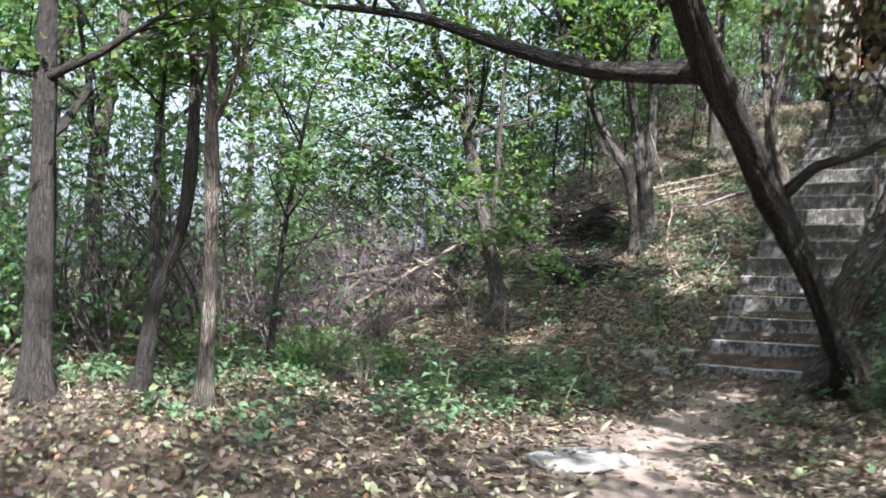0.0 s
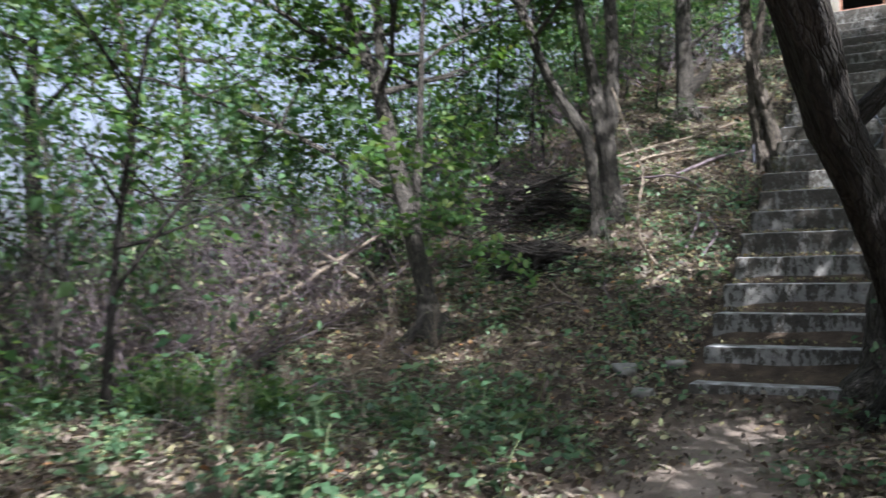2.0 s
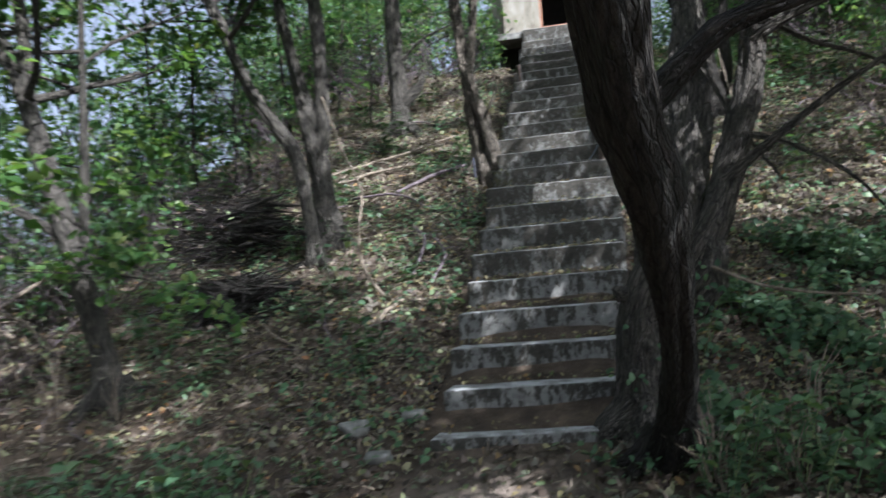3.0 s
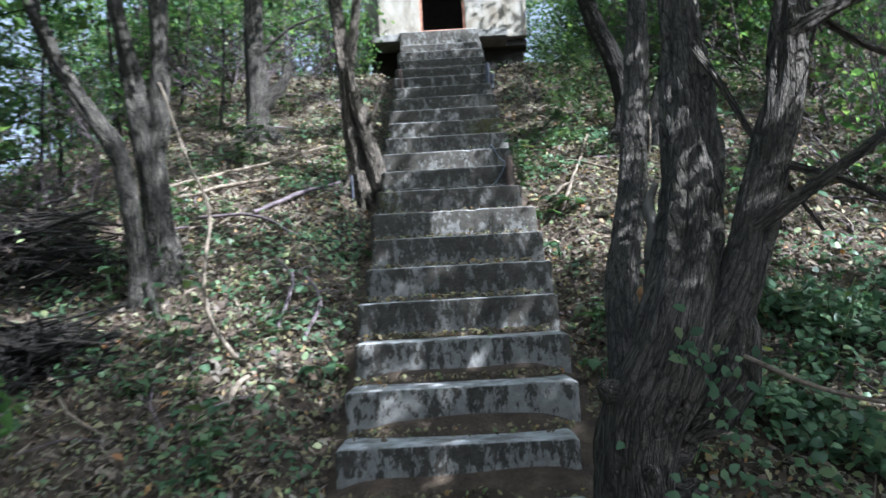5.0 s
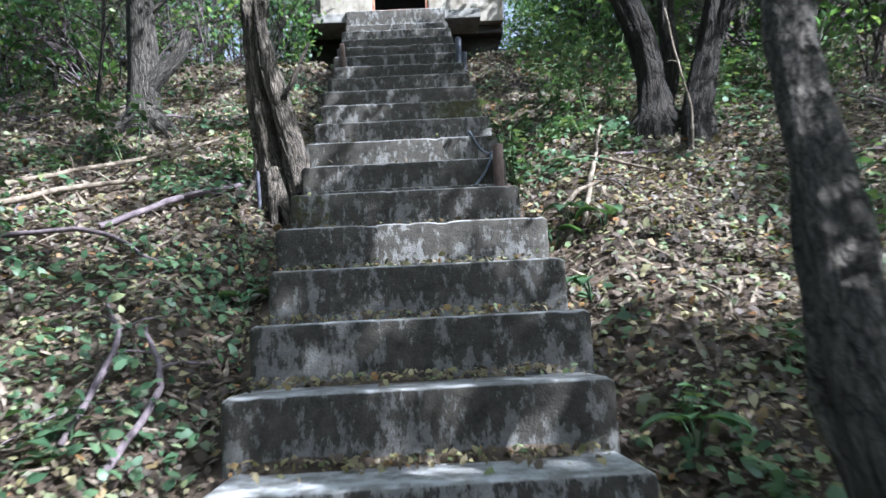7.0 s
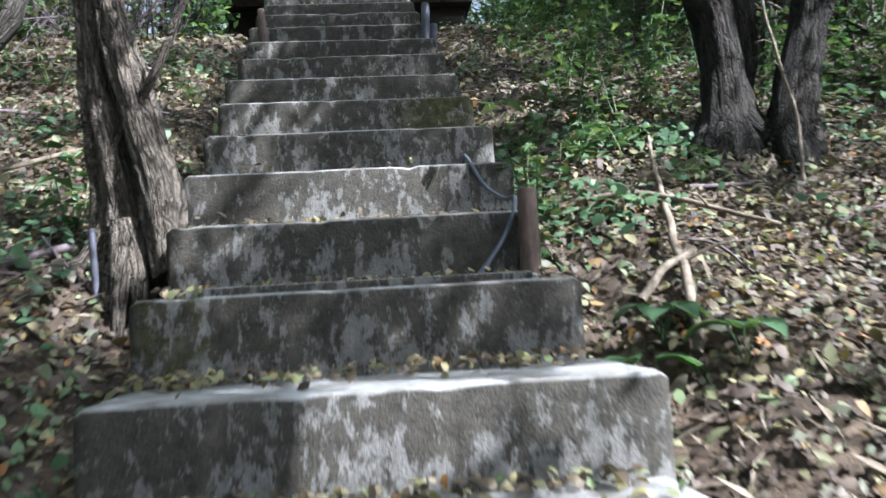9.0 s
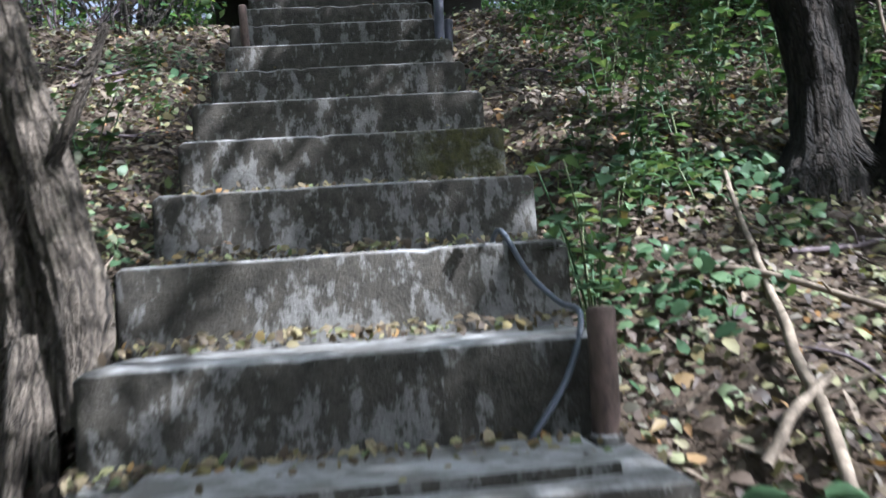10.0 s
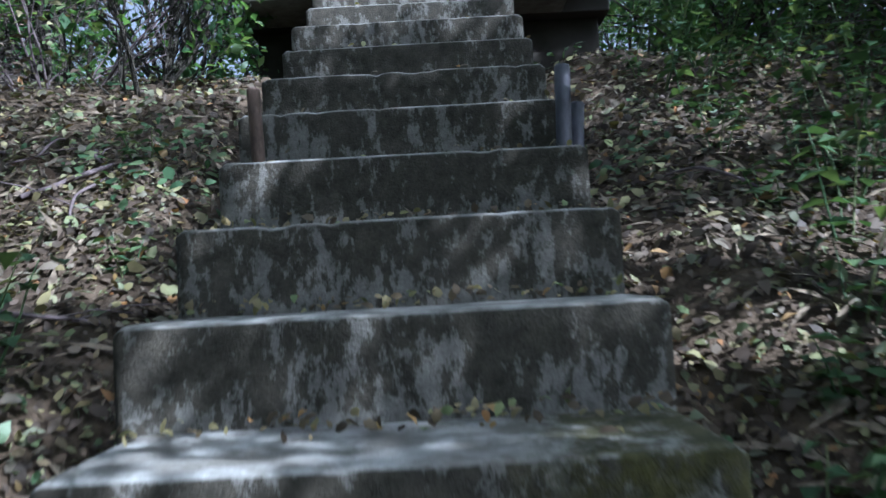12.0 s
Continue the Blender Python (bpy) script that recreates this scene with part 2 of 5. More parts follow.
class Soup:
    """Verts and faces gathered into one mesh."""

    def __init__(self):
        self.v, self.f, self.c = [], [], []

    def tube(self, pts, radii, sides=7, rough=0.0, seed=0.0, flare=0.0):
        pts = [Vector(p) for p in pts]
        start = len(self.v)
        side, run = None, seed * 3.7
        for i, p in enumerate(pts):
            run += (p - pts[i - 1]).length if i else 0
            ahead = (pts[min(i + 1, len(pts) - 1)] - pts[max(i - 1, 0)]).normalized()
            if side is None:
                side = ahead.cross(Vector((0.31, 0.95, 0.12))).normalized()
            side = (side - ahead * side.dot(ahead)).normalized()
            up = ahead.cross(side)
            for k in range(sides):
                a = 2 * math.pi * k / sides
                d = side * math.cos(a) + up * math.sin(a)
                r = radii[i]
                if rough:
                    if sides > 20:
                        r *= 1 + 0.2 * noise.noise(Vector((d.x * 7 + seed, d.y * 7, p.z * 5))) + 0.08 * noise.noise(Vector((d.x * 16 + seed, d.y * 16, p.z * 9)))
                    r *= 1 + rough * (noise.noise(Vector((d.x * 2.2 + seed, d.y * 2.2, p.z * 1.6))) + 0.5 * noise.noise(Vector((d.x * 6 + seed, d.y * 6, p.z * 2.5))))
                self.v.append(p + d * r)
                self.c.append((math.cos(a) * radii[i] * 1.2 + seed, math.sin(a) * radii[i] * 1.2, run))
            if i:
                a0, b0 = start + (i - 1) * sides, start + i * sides
                for k in range(sides):
                    self.f.append((a0 + k, a0 + (k + 1) % sides, b0 + (k + 1) % sides, b0 + k))
        last = start + (len(pts) - 1) * sides
        self.f.append(tuple(last + k for k in range(sides)))

    def mesh(self, name, material):
        me = flat_mesh(name, self.v, self.f, material)
        me.attributes.new("grain", "FLOAT_VECTOR", "POINT").data.foreach_set("vector", np.array(self.c).ravel())
        return me


def bend(points, n):
    """A smooth run of n points and radii through a few (x, y, z, r)."""
    p = np.array(points, float)
    d = np.r_[0, np.cumsum(np.linalg.norm(np.diff(p[:, :3], axis=0), axis=1))]
    t = np.linspace(0, d[-1], n)
    out = np.empty((n, 4))
    slope = np.gradient(p, d, axis=0) if len(p) > 2 else np.repeat((p[1:] - p[:1]) / d[-1], len(p), axis=0)
    for i, s in enumerate(t):
        k = min(np.searchsorted(d, s, side="right") - 1, len(d) - 2)
        h = d[k + 1] - d[k]
        u = (s - d[k]) / h
        out[i] = (2 * u**3 - 3 * u**2 + 1) * p[k] + (u**3 - 2 * u**2 + u) * h * slope[k] + (3 * u**2 - 2 * u**3) * p[k + 1] + (u**3 - u**2) * h * slope[k + 1]
    return out[:, :3], np.maximum(out[:, 3], 0.002)


def leaves_mesh(name, at, size, normal, material, long=1.5, fold=0.25, broad=False):
    """Many folded leaves, each an island: a pointed one of two triangles or a broad ovate one of four."""
    n = len(at)
    normal = normal / np.linalg.norm(normal, axis=1, keepdims=True)
    d = rng.normal(size=(n, 3))
    d -= normal * (d * normal).sum(1, keepdims=True)
    d /= np.linalg.norm(d, axis=1, keepdims=True)
    s = np.cross(normal, d)
    size = np.asarray(size)[:, None]
    lift = normal * size * fold * rng.uniform(0.2, 1.2, (n, 1))
    wide = rng.uniform(0.35, 0.5, (n, 1)) * size
    if broad:
        curl = normal * size * rng.uniform(-0.45, 0.6, (n, 1))
        v = np.empty((n, 6, 3))
        v[:, 0] = at - d * size * long * 0.5
        v[:, 1] = at + s * wide * 1.05 + lift - d * size * long * 0.24
        v[:, 2] = at + s * wide * 0.85 + lift + d * size * long * 0.16 + curl * 0.5
        v[:, 3] = at + d * size * long * 0.5 + curl
        v[:, 4] = at - s * wide * 0.85 + lift + d * size * long * 0.16 + curl * 0.5
        v[:, 5] = at - s * wide * 1.05 + lift - d * size * long * 0.24
        corners = (0, 1, 5, 1, 2, 5, 2, 4, 5, 2, 3, 4)
    else:
        v = np.empty((n, 4, 3))
        v[:, 0] = at - d * size * long / 2
        v[:, 1] = at + s * wide + lift - d * size * 0.1
        v[:, 2] = at + d * size * long / 2 - lift * 0.5
        v[:, 3] = at - s * wide + lift - d * size * 0.1
        corners = (0, 1, 2, 0, 2, 3)
    me = bpy.data.meshes.new(name)
    me.vertices.add(v.shape[1] * n)
    me.vertices.foreach_set("co", v.ravel())
    loops = (np.arange(n)[:, None] * v.shape[1] + np.array(corners)).ravel()
    me.loops.add(len(loops))
    me.loops.foreach_set("vertex_index", loops)
    me.polygons.add(len(loops) // 3)
    me.polygons.foreach_set("loop_start", np.arange(len(loops) // 3) * 3)
    me.materials.append(material)
    me.update()
    me.validate()
    return me


# ---- ground ----
def ramp01(a, b, v):
    v = np.clip((v - a) / (b - a), 0, 1)
    return v * v * (3 - 2 * v)


def height(x, y):
    x, y = np.asarray(x, float), np.asarray(y, float)
    u = np.where(y > 9.4, 8.15 + 14 * np.tanh((y - 9.4) * 0.4 / 14), y - 1.25)
    hill = 0.52 * (u + np.sqrt(u * u + 0.16)) / 2
    q = 0.6 * x - 0.8 * y - 0.5
    dip = 0.13 * np.minimum(5.5, (q + np.sqrt(q * q + 0.2)) / 2)
    side = 1 - 0.8 * ramp01(-2.5, -10, x)
    relief = 0.02 * np.sin(2.3 * x + 1.1 * y) * np.sin(1.7 * y - 0.8 * x + 1) + 0.012 * np.sin(6.1 * x + 2) * np.sin(5.3 * y + 1.5 * x)
    drop = 0.1 * np.exp(-(((np.abs(x + 0.03) - 0.62) / 0.16) ** 2)) * ramp01(1.6, 2.6, y)
    return -0.07 - dip + hill * side + relief - drop


def worn(x, y):
    """How bare the trodden path is."""
    mid = np.where(y < -1, -0.05 - 0.32 * (y + 1), -0.05 - 0.06 * (y + 1))
    return np.clip(1.15 - np.abs(x - mid) / 0.5, 0, 1) * (1 - ramp01(0.9, 1.7, y)) * ramp01(-7, -5.5, y)


def stretch(lo, hi, step, far):
    a = list(np.arange(lo, hi + step / 2, step))
    d = step
    while a[-1] < far:
        d *= 1.25
        a.append(a[-1] + d)
    d = step
    while a[0] > -far:
        d *= 1.25
        a.insert(0, a[0] - d)
    return np.array(a)


GX, GY = stretch(-5.5, 4.5, 0.09, 600), stretch(-5.5, 10.2, 0.09, 600)
X, Y = np.meshgrid(GX, GY)
Z = height(X, Y)
nx, ny = len(GX), len(GY)
gv = np.stack([X, Y, Z], -1).reshape(-1, 3)
gi = np.arange(nx * ny).reshape(ny, nx)
gf = np.stack([gi[:-1, :-1], gi[:-1, 1:], gi[1:, 1:], gi[1:, :-1]], -1).reshape(-1, 4)
ground_me = bpy.data.meshes.new("ground")
ground_me.vertices.add(len(gv))
ground_me.vertices.foreach_set("co", gv.ravel())
ground_me.loops.add(gf.size)
ground_me.loops.foreach_set("vertex_index", gf.ravel())
ground_me.polygons.add(len(gf))
ground_me.polygons.foreach_set("loop_start", np.arange(len(gf)) * 4)
ground_me.polygons.foreach_set("use_smooth", [True] * len(gf))
ground_me.materials.append(SOIL)
ground_me.attributes.new("worn", "FLOAT", "POINT").data.foreach_set("value", worn(gv[:, 0], gv[:, 1]))
ground_me.update()
tagged(new("ground", ground_me), "dark forest soil slope with a trodden earth path", "ground", kind="structure")

# ---- staircase ----
RISE, TREAD, FIRST = 0.2, 0.355, 1.586


def step_mesh(i, x0, x1, rise, depth, material):
    """One cast step: rounded nose, uneven face, open ends. Its origin is the middle of its nose."""
    prof = [(depth, -0.45), (depth, 0.0), (depth * 0.75, 0), (depth * 0.5, 0), (depth * 0.25, 0), (0.04, 0.0), (0.012, -0.001), (0.002, -0.004), (0.0, -0.01)]
    prof += [(0.0, -rise * k / 5) for k in range(1, 6)] + [(0.0, -0.45)]
    xs = np.r_[x0, x0 + 0.008, x0 + 0.02, np.linspace(x0 + 0.05, x1 - 0.05, 34), x1 - 0.02, x1 - 0.008, x1]
    verts, faces = [], []
    m = len(prof)
    for j, x in enumerate(xs):
        end = min(x - x0, x1 - x)
        pinch = 0.012 * max(0, 1 - end / 0.02)
        for y, z in prof:
            p = Vector((x * 3 + i * 7.3, y * 3, z * 3))
            o = noise.noise(p * 1.5) * 0.0022 + noise.noise(p * 9) * 0.0018
            chip = max(0, noise.noise(Vector((x * 17 + i * 3.1, i * 1.7, 0))) - 0.3) * 0.03 if -0.03 < z <= 0 and y < 0.06 else 0
            sag = 0.003 * noise.noise(Vector((x * 1.2 + i * 5, 0, 0)))
            verts.append((x, y + o + chip * 0.8 + pinch, z + o * 0.6 + sag - chip * 0.6 - pinch * (z > -0.02)))
        if j:
            a, b = (j - 1) * m, j * m
            faces += [(a + k, a + k + 1, b + k + 1, b + k) for k in range(m - 1)]
    faces.append(tuple(range(m - 1, -1, -1)))
    faces.append(tuple((len(xs) - 1) * m + k for k in range(m)))
    return flat_mesh("step", verts, faces, material)


stairs = base("staircase", pose(0, FIRST, 0), "old grey concrete garden staircase with black streaks and leaf litter", "staircase")
for i in range(22):
    right = (0.44, 0.43, 0.44, 0.5, 0.52, 0.515, 0.53, 0.53, 0.535, 0.48, 0.46, 0.47, 0.478, 0.47, 0.468)[i] if i < 15 else 0.452
    left = -0.55 + 0.012 * math.sin(i * 2.1)
    depth = TREAD + 0.1
    me = step_mesh(i, left, right, RISE, depth, MOSSY if i == 13 else MOSSY_END if i == 9 else CONCRETE_PALE if i < 5 else CONCRETE)
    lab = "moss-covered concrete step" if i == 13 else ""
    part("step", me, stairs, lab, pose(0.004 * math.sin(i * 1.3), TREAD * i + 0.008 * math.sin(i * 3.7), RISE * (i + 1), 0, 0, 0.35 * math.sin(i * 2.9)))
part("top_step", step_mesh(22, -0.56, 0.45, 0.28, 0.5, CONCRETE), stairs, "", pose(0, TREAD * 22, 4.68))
crack = block(-0.42, 0.36, 0.07, 0.33, -0.03, 0.02, 0.008, 0.005, 0)
part("screed_slab", bm_mesh("screed_slab", crack, CONCRETE), stairs, "broken pale cement layer on a tread", pose(0.02, TREAD * 9, RISE * 10, 0, 0, 1.5))

# ---- hut at the top ----
hut = base("hut", pose(0, 9.42, 4.68), "small derelict hut with peeling whitewashed walls and a dark doorway", "hut")


def hut_part(name, label, material, *size, bevel=0.012, rough=0.006, cuts=4):
    part(name, bm_mesh(name, block(*size, bevel, rough, cuts), material), hut, label)


hut_part("floor_slab", "thick cantilevered concrete slab", STONE, -0.9, 0.82, 0.02, 0.5, -0.1, -0.004)
# rear slab coloured black, shade of the underside painted in
hut_part("floor_slab", "", SHADE_BLACK, -1.02, 1.1, 0.503, 2.4, -0.1, -0.006)
hut_part("wall", "", PLASTER, -0.82, -0.29, 0.1, 0.22, 0, 2.2)
hut_part("wall", "", PLASTER, 0.29, 0.8, 0.1, 0.22, 0, 2.2)
hut_part("wall", "", PLASTER, -0.29, 0.29, 0.1, 0.22, 1.9, 2.2)
hut_part("wall", "", PLASTER, -1.02, -0.7, 0.4, 0.52, 0, 2.2)
hut_part("wall", "", PLASTER, 0.68, 1.1, 0.4, 0.52, 0, 2.2)
hut_part("wall", "", PLASTER, -0.82, -0.7, 0.222, 0.398, 0, 2.2)
hut_part("wall", "", PLASTER, 0.68, 0.8, 0.222, 0.398, 0, 2.2)
hut_part("wall", "", PLASTER, -1.02, -0.9, 0.523, 2.3, 0, 2.2)
hut_part("wall", "", PLASTER, 0.98, 1.1, 0.523, 2.3, 0, 2.2)
# back wall coloured black as the unlit room behind the doorway
hut_part("wall", "", SHADE_BLACK, -0.89, 0.97, 2.18, 2.3, 0, 2.2)
hut_part("roof", "flat concrete roof slab", STONE, -1.15, 1.23, -0.05, 2.45, 2.203, 2.33)
hut_part("threshold", "rusty red wooden threshold", WOOD_RED, -0.3, 0.3, 0.08, 0.24, 0.003, 0.04, bevel=0.006, rough=0.003)
hut_part("door_jamb", "", WOOD_RED, -0.289, -0.262, 0.12, 0.2, 0.042, 1.89, bevel=0.004, rough=0.0, cuts=0)
hut_part("door_jamb", "", WOOD_RED, 0.262, 0.289, 0.12, 0.2, 0.042, 1.89, bevel=0.004, rough=0.0, cuts=0)
# block added to paint the void below the floor dark
hut_part("shade_block", "added black block painted as shade under the floor", SHADE_BLACK, -0.98, 1.05, 0.62, 2.3, -1.0, -0.103)

# ---- trees ----
def roomy(p, o):
    """Whether a leaf or twig may be here: the walk and the view up the slope are open under the crowns."""
    x, y, z = p[0] + o[0], p[1] + o[1], p[2] + o[2]
    over = z - float(height(x, y))
    if y < -0.5:
        return not (-1.7 < x + 0.3 * (y + 1) < 1.6 and over < 2.7)
    return not (-2.3 < x < 2.6 and y < 9.3 and over < 2.1 + 0.35 * max(0, 1.2 - abs(x)))


# holes cut in the leaf canopy to let sun patches through, named by the ground under them along the sun's rays: x, y, z,
# half width
GAPS = [(-3.60, -0.08, -0.05, 0.20), (-3.36, -0.29, -0.05, 0.20), (-0.31, -0.67, -0.05, 0.30), (-0.76, -1.39, -0.05, 0.20), (-1.47, -0.65, -0.05, 0.18), (-3.12, -2.37, -0.05, 0.20), (1.12, 5.1, 2.1, 0.44), (1.2, 1.8, 1.88, 0.11), (-0.62, 5.38, 2.3, 0.13), (-0.25, 6.05, 2.62, 0.1), (0.85, 6.0, 2.5, 0.3), (1.3, 6.6, 2.8, 0.25), (0.8, 7.4, 3.2, 0.2), (-2.2, 2.0, 1.1, 0.17), (0.05, 5.42, 2.3, 0.27), (0.05, 4.42, 1.75, 0.16), (-1.9, 5.6, 2.2, 0.3), (-1.3, 5.2, 2.0, 0.14), (-1.2, 7.55, 3.2, 0.42), (-4.2, 1.6, 1.0, 0.5), (-5.2, 2.4, 1.3, 0.5), (-3.6, 0.6, 0.5, 0.4), (-4.8, 0.4, 0.6, 0.4), (-3.4, 2.4, 1.3, 0.35), (-0.3, -1.1, 0.0, 0.42), (-1.1, 2.95, 0.95, 0.18), (0.95, 4.4, 1.7, 0.45), (1.35, 4.7, 1.9, 0.35), (0.75, 5.8, 2.3, 0.25), (1.9, 5.4, 2.3, 0.2), (1.1, 6.3, 2.6, 0.25), (-1.9, -1.0, 0.0, 0.2), (-2.5, -0.7, 0.0, 0.32), (-1.4, -0.6, 0.0, 0.32), (-3.1, -1.1, 0.0, 0.2), (-2.3, 1.8, 0.25, 0.16), (2.0, 7.6, 3.5, 0.3), (2.7, 8.3, 3.9, 0.35), (1.3, 8.2, 3.8, 0.22), (1.4, 7.2, 3.1, 0.3), (2.2, 6.7, 3.0, 0.3), (0.95, 6.95, 2.95, 0.2), (1.05, 5.6, 2.4, 0.25), (-1.05, 7.85, 3.4, 0.25), (-0.9, -0.2, 0.0, 0.2), (-1.6, 0.6, 0.05, 0.16)]


def sun_gap(p):
    for x, y, z, half in GAPS:
        d = Vector(p) - Vector((x, y, z))
        d -= SUN_FROM * d.dot(SUN_FROM)
        if d.length < half * (1 + 0.9 * noise.noise(Vector(p) * 5)):
            return True
    return False


def sprout(soup, leaf, p, d, length, r, level, rnd, droop=0.0, size=0.06, thick=22, o=None):
    """A branch that forks on; its last twigs carry sprays of leaves."""
    n = 5 if level else 4
    pts, rad = [Vector(p)], [r]
    d = Vector(d).normalized()
    for k in range(n):
        d = (d + Vector((rnd.uniform(-1, 1), rnd.uniform(-1, 1), rnd.uniform(-0.7, 0.9) - droop)) * 0.22).normalized()
        pts.append(pts[-1] + d * length / n)
        rad.append(r * (1 - 0.75 * (k + 1) / n))
    if o and not (roomy(pts[-1], o) and roomy(pts[3], o)):
        return
    if level == 0 and o and sun_gap((pts[2] + Vector(o))):
        return
    if level:
        soup.tube(pts, rad, 6 if level > 1 else 4)
    else:
        soup.tube(pts[::2], rad[::2], 3)
    if level == 0:
        for k in range(thick):
            t = rnd.uniform(0.1, 1.15) * n
            a = min(int(t), n - 1)
            q = pts[a].lerp(pts[a + 1], min(t - a, 1.1))
            if o and not roomy(q, o):
                continue
            leaf.append((q + Vector((rnd.gauss(0, 1), rnd.gauss(0, 1), rnd.gauss(0, 0.45))) * 0.11 * length / 0.6, size * rnd.uniform(0.6, 1.35)))
        return
    for k in range(3 + level):
        t = rnd.uniform(0.3, 1.0) * n
        a = min(int(t), n - 1)
        q = pts[a].lerp(pts[a + 1], t - a)
        out = Vector((rnd.uniform(-1, 1), rnd.uniform(-1, 1), rnd.uniform(-0.35, 0.6)))
        sprout(soup, leaf, q, d * 0.7 + out, length * rnd.uniform(0.5, 0.72), rad[a] * 0.6, level - 1, rnd, droop, size, thick, o)


def crown_parts(soup, leaf, parent, bark, foliage, label):
    o = parent.matrix_basis.translation
    leaf = [l for l in leaf if not sun_gap(l[0] + o)] or leaf[:1]
    at = np.array([l[0] for l in leaf])
    size = np.array([l[1] for l in leaf])
    normal = rng.normal(size=(len(at), 3)) * (0.55, 0.55, 0.35) + (0.15, -0.1, 0.8)
    tagged(part("branchwork", soup.mesh("branchwork", bark), parent), kind="stuff")
    part("crown", leaves_mesh("crown", at, size, normal, foliage), parent, label)


def placed_tree(label, where, stems, seed, bark, reach=1.6, per=5, level=2, size=0.06, thick=20, sides=14, low=0.55, foliage=None):
    """A tree whose stems run through given points (x, y, z, r) from its foot; twigs grow from their upper stretches."""
    rnd = random.Random(seed)
    root = base("tree", pose(*where), label, "tree", "trees on the slope")
    soup, leaf = Soup(), []
    for k, stem in enumerate(stems):
        rel = [(x - where[0], y - where[1], z - where[2], r) for x, y, z, r in stem]
        pts, rad = bend(rel, (20 if sides > 20 else 8) + (10 if sides > 20 else 6) * len(stem))
        if k == 0:
            rad = [r * (1 + 0.75 * math.exp(-max(0, p[2]) / 0.13)) for p, r in zip(pts, rad)]
        one = Soup()
        one.tube(pts, rad, sides, 0.38 if sides > 20 else 0.3, seed + k * 3.3)
        part("trunk" if k == 0 else "limb", one.mesh("trunk" if k == 0 else "limb", bark), root)
        if k == 0:
            for j in range(5):
                a = rnd.uniform(0, 6.28)
                away = Vector((math.cos(a), math.sin(a), 0))
                zz = float(height(where[0] + away.x * 0.3, where[1] + away.y * 0.3)) - where[2]
                foot = Soup()
                foot.tube([away * rad[0] * 0.4 + Vector((0, 0, 0.12)), away * rad[0] * 0.95 + Vector((0, 0, 0.02)), Vector((away.x * 0.32, away.y * 0.32, zz - 0.03))], [rad[0] * 0.35, rad[0] * 0.28, 0.012], 6, 0.2, seed + j)
                part("root", foot.mesh("root", bark), root)
        for j in range(per):
            i = int(rnd.uniform(low, 1.0) * (len(pts) - 1))
            out = Vector((rnd.uniform(-1, 1), rnd.uniform(-1, 1), rnd.uniform(0.0, 0.8)))
            sprout(soup, leaf, pts[i], out, reach * rnd.uniform(0.6, 1.15), rad[i] * 0.5 + 0.004, level, rnd, 0.05, size, thick, where)
        sprout(soup, leaf, pts[-1], Vector(pts[-1]) - Vector(pts[-3]), reach, rad[-1], level, rnd, 0, size, thick, where)
    crown_parts(soup, leaf, root, bark, foliage or LEAF, "airy crown of small green leaves")
    return root


leaning = placed_tree("dark rough-barked tree leaning low over the path", (0.62, 1.46, 0.1), [
    [(0.63, 1.42, 0.08, 0.085), (0.625, 1.1, 0.3, 0.068), (0.62, 0.72, 0.43, 0.06), (0.618, 0.35, 0.59, 0.058), (0.6, 0.0, 0.8, 0.057), (0.58, -0.33, 0.97, 0.064), (0.55, -0.6, 1.12, 0.069), (0.5, -0.8, 1.25, 0.07), (0.465, -1.1, 1.42, 0.068), (0.42, -1.75, 1.72, 0.06), (0.5, -2.9, 2.3, 0.05), (0.8, -3.9, 3.1, 0.035)],
    [(0.42, -1.7, 1.7, 0.055), (-0.1, -1.6, 1.79, 0.04), (-0.78, -1.55, 2.03, 0.033), (-1.27, -1.5, 2.24, 0.026), (-2.04, -1.4, 2.46, 0.016)],
    [(0.55, -0.7, 1.28, 0.035), (0.72, -0.75, 1.41, 0.024), (0.95, -0.8, 1.47, 0.018), (1.4, -0.9, 1.75, 0.01)],
], 3, BARK_DARK, 1.5, 3, 2, 0.06, 15, 28, 0.75)
spray_wood, spray_leaves, spray_rnd = Soup(), [], random.Random(19)
for k in range(22):
    start = Vector((0.15 + 0.025 * k, -2.35 + 0.02 * (k % 5), 1.4 + 0.06 * (k % 7)))
    sprout(spray_wood, spray_leaves, start, (spray_rnd.uniform(-0.4, 0.5), spray_rnd.uniform(-0.6, 0.4), spray_rnd.uniform(0.5, 1.2)), 0.55, 0.007, 1, spray_rnd, 0.05, 0.04, 9)
tagged(part("withered_spray", leaves_mesh("withered_spray", np.array([l[0] for l in spray_leaves]), np.array([l[1] for l in spray_leaves]), rng.normal(size=(len(spray_leaves), 3)), TREAD_LEAF, 1.4, 0.25, True), leaning, "spray of pale withering leaves"), kind="stuff")
part("spray_twigs", spray_wood.mesh("spray_twigs", BARK_DARK), leaning)
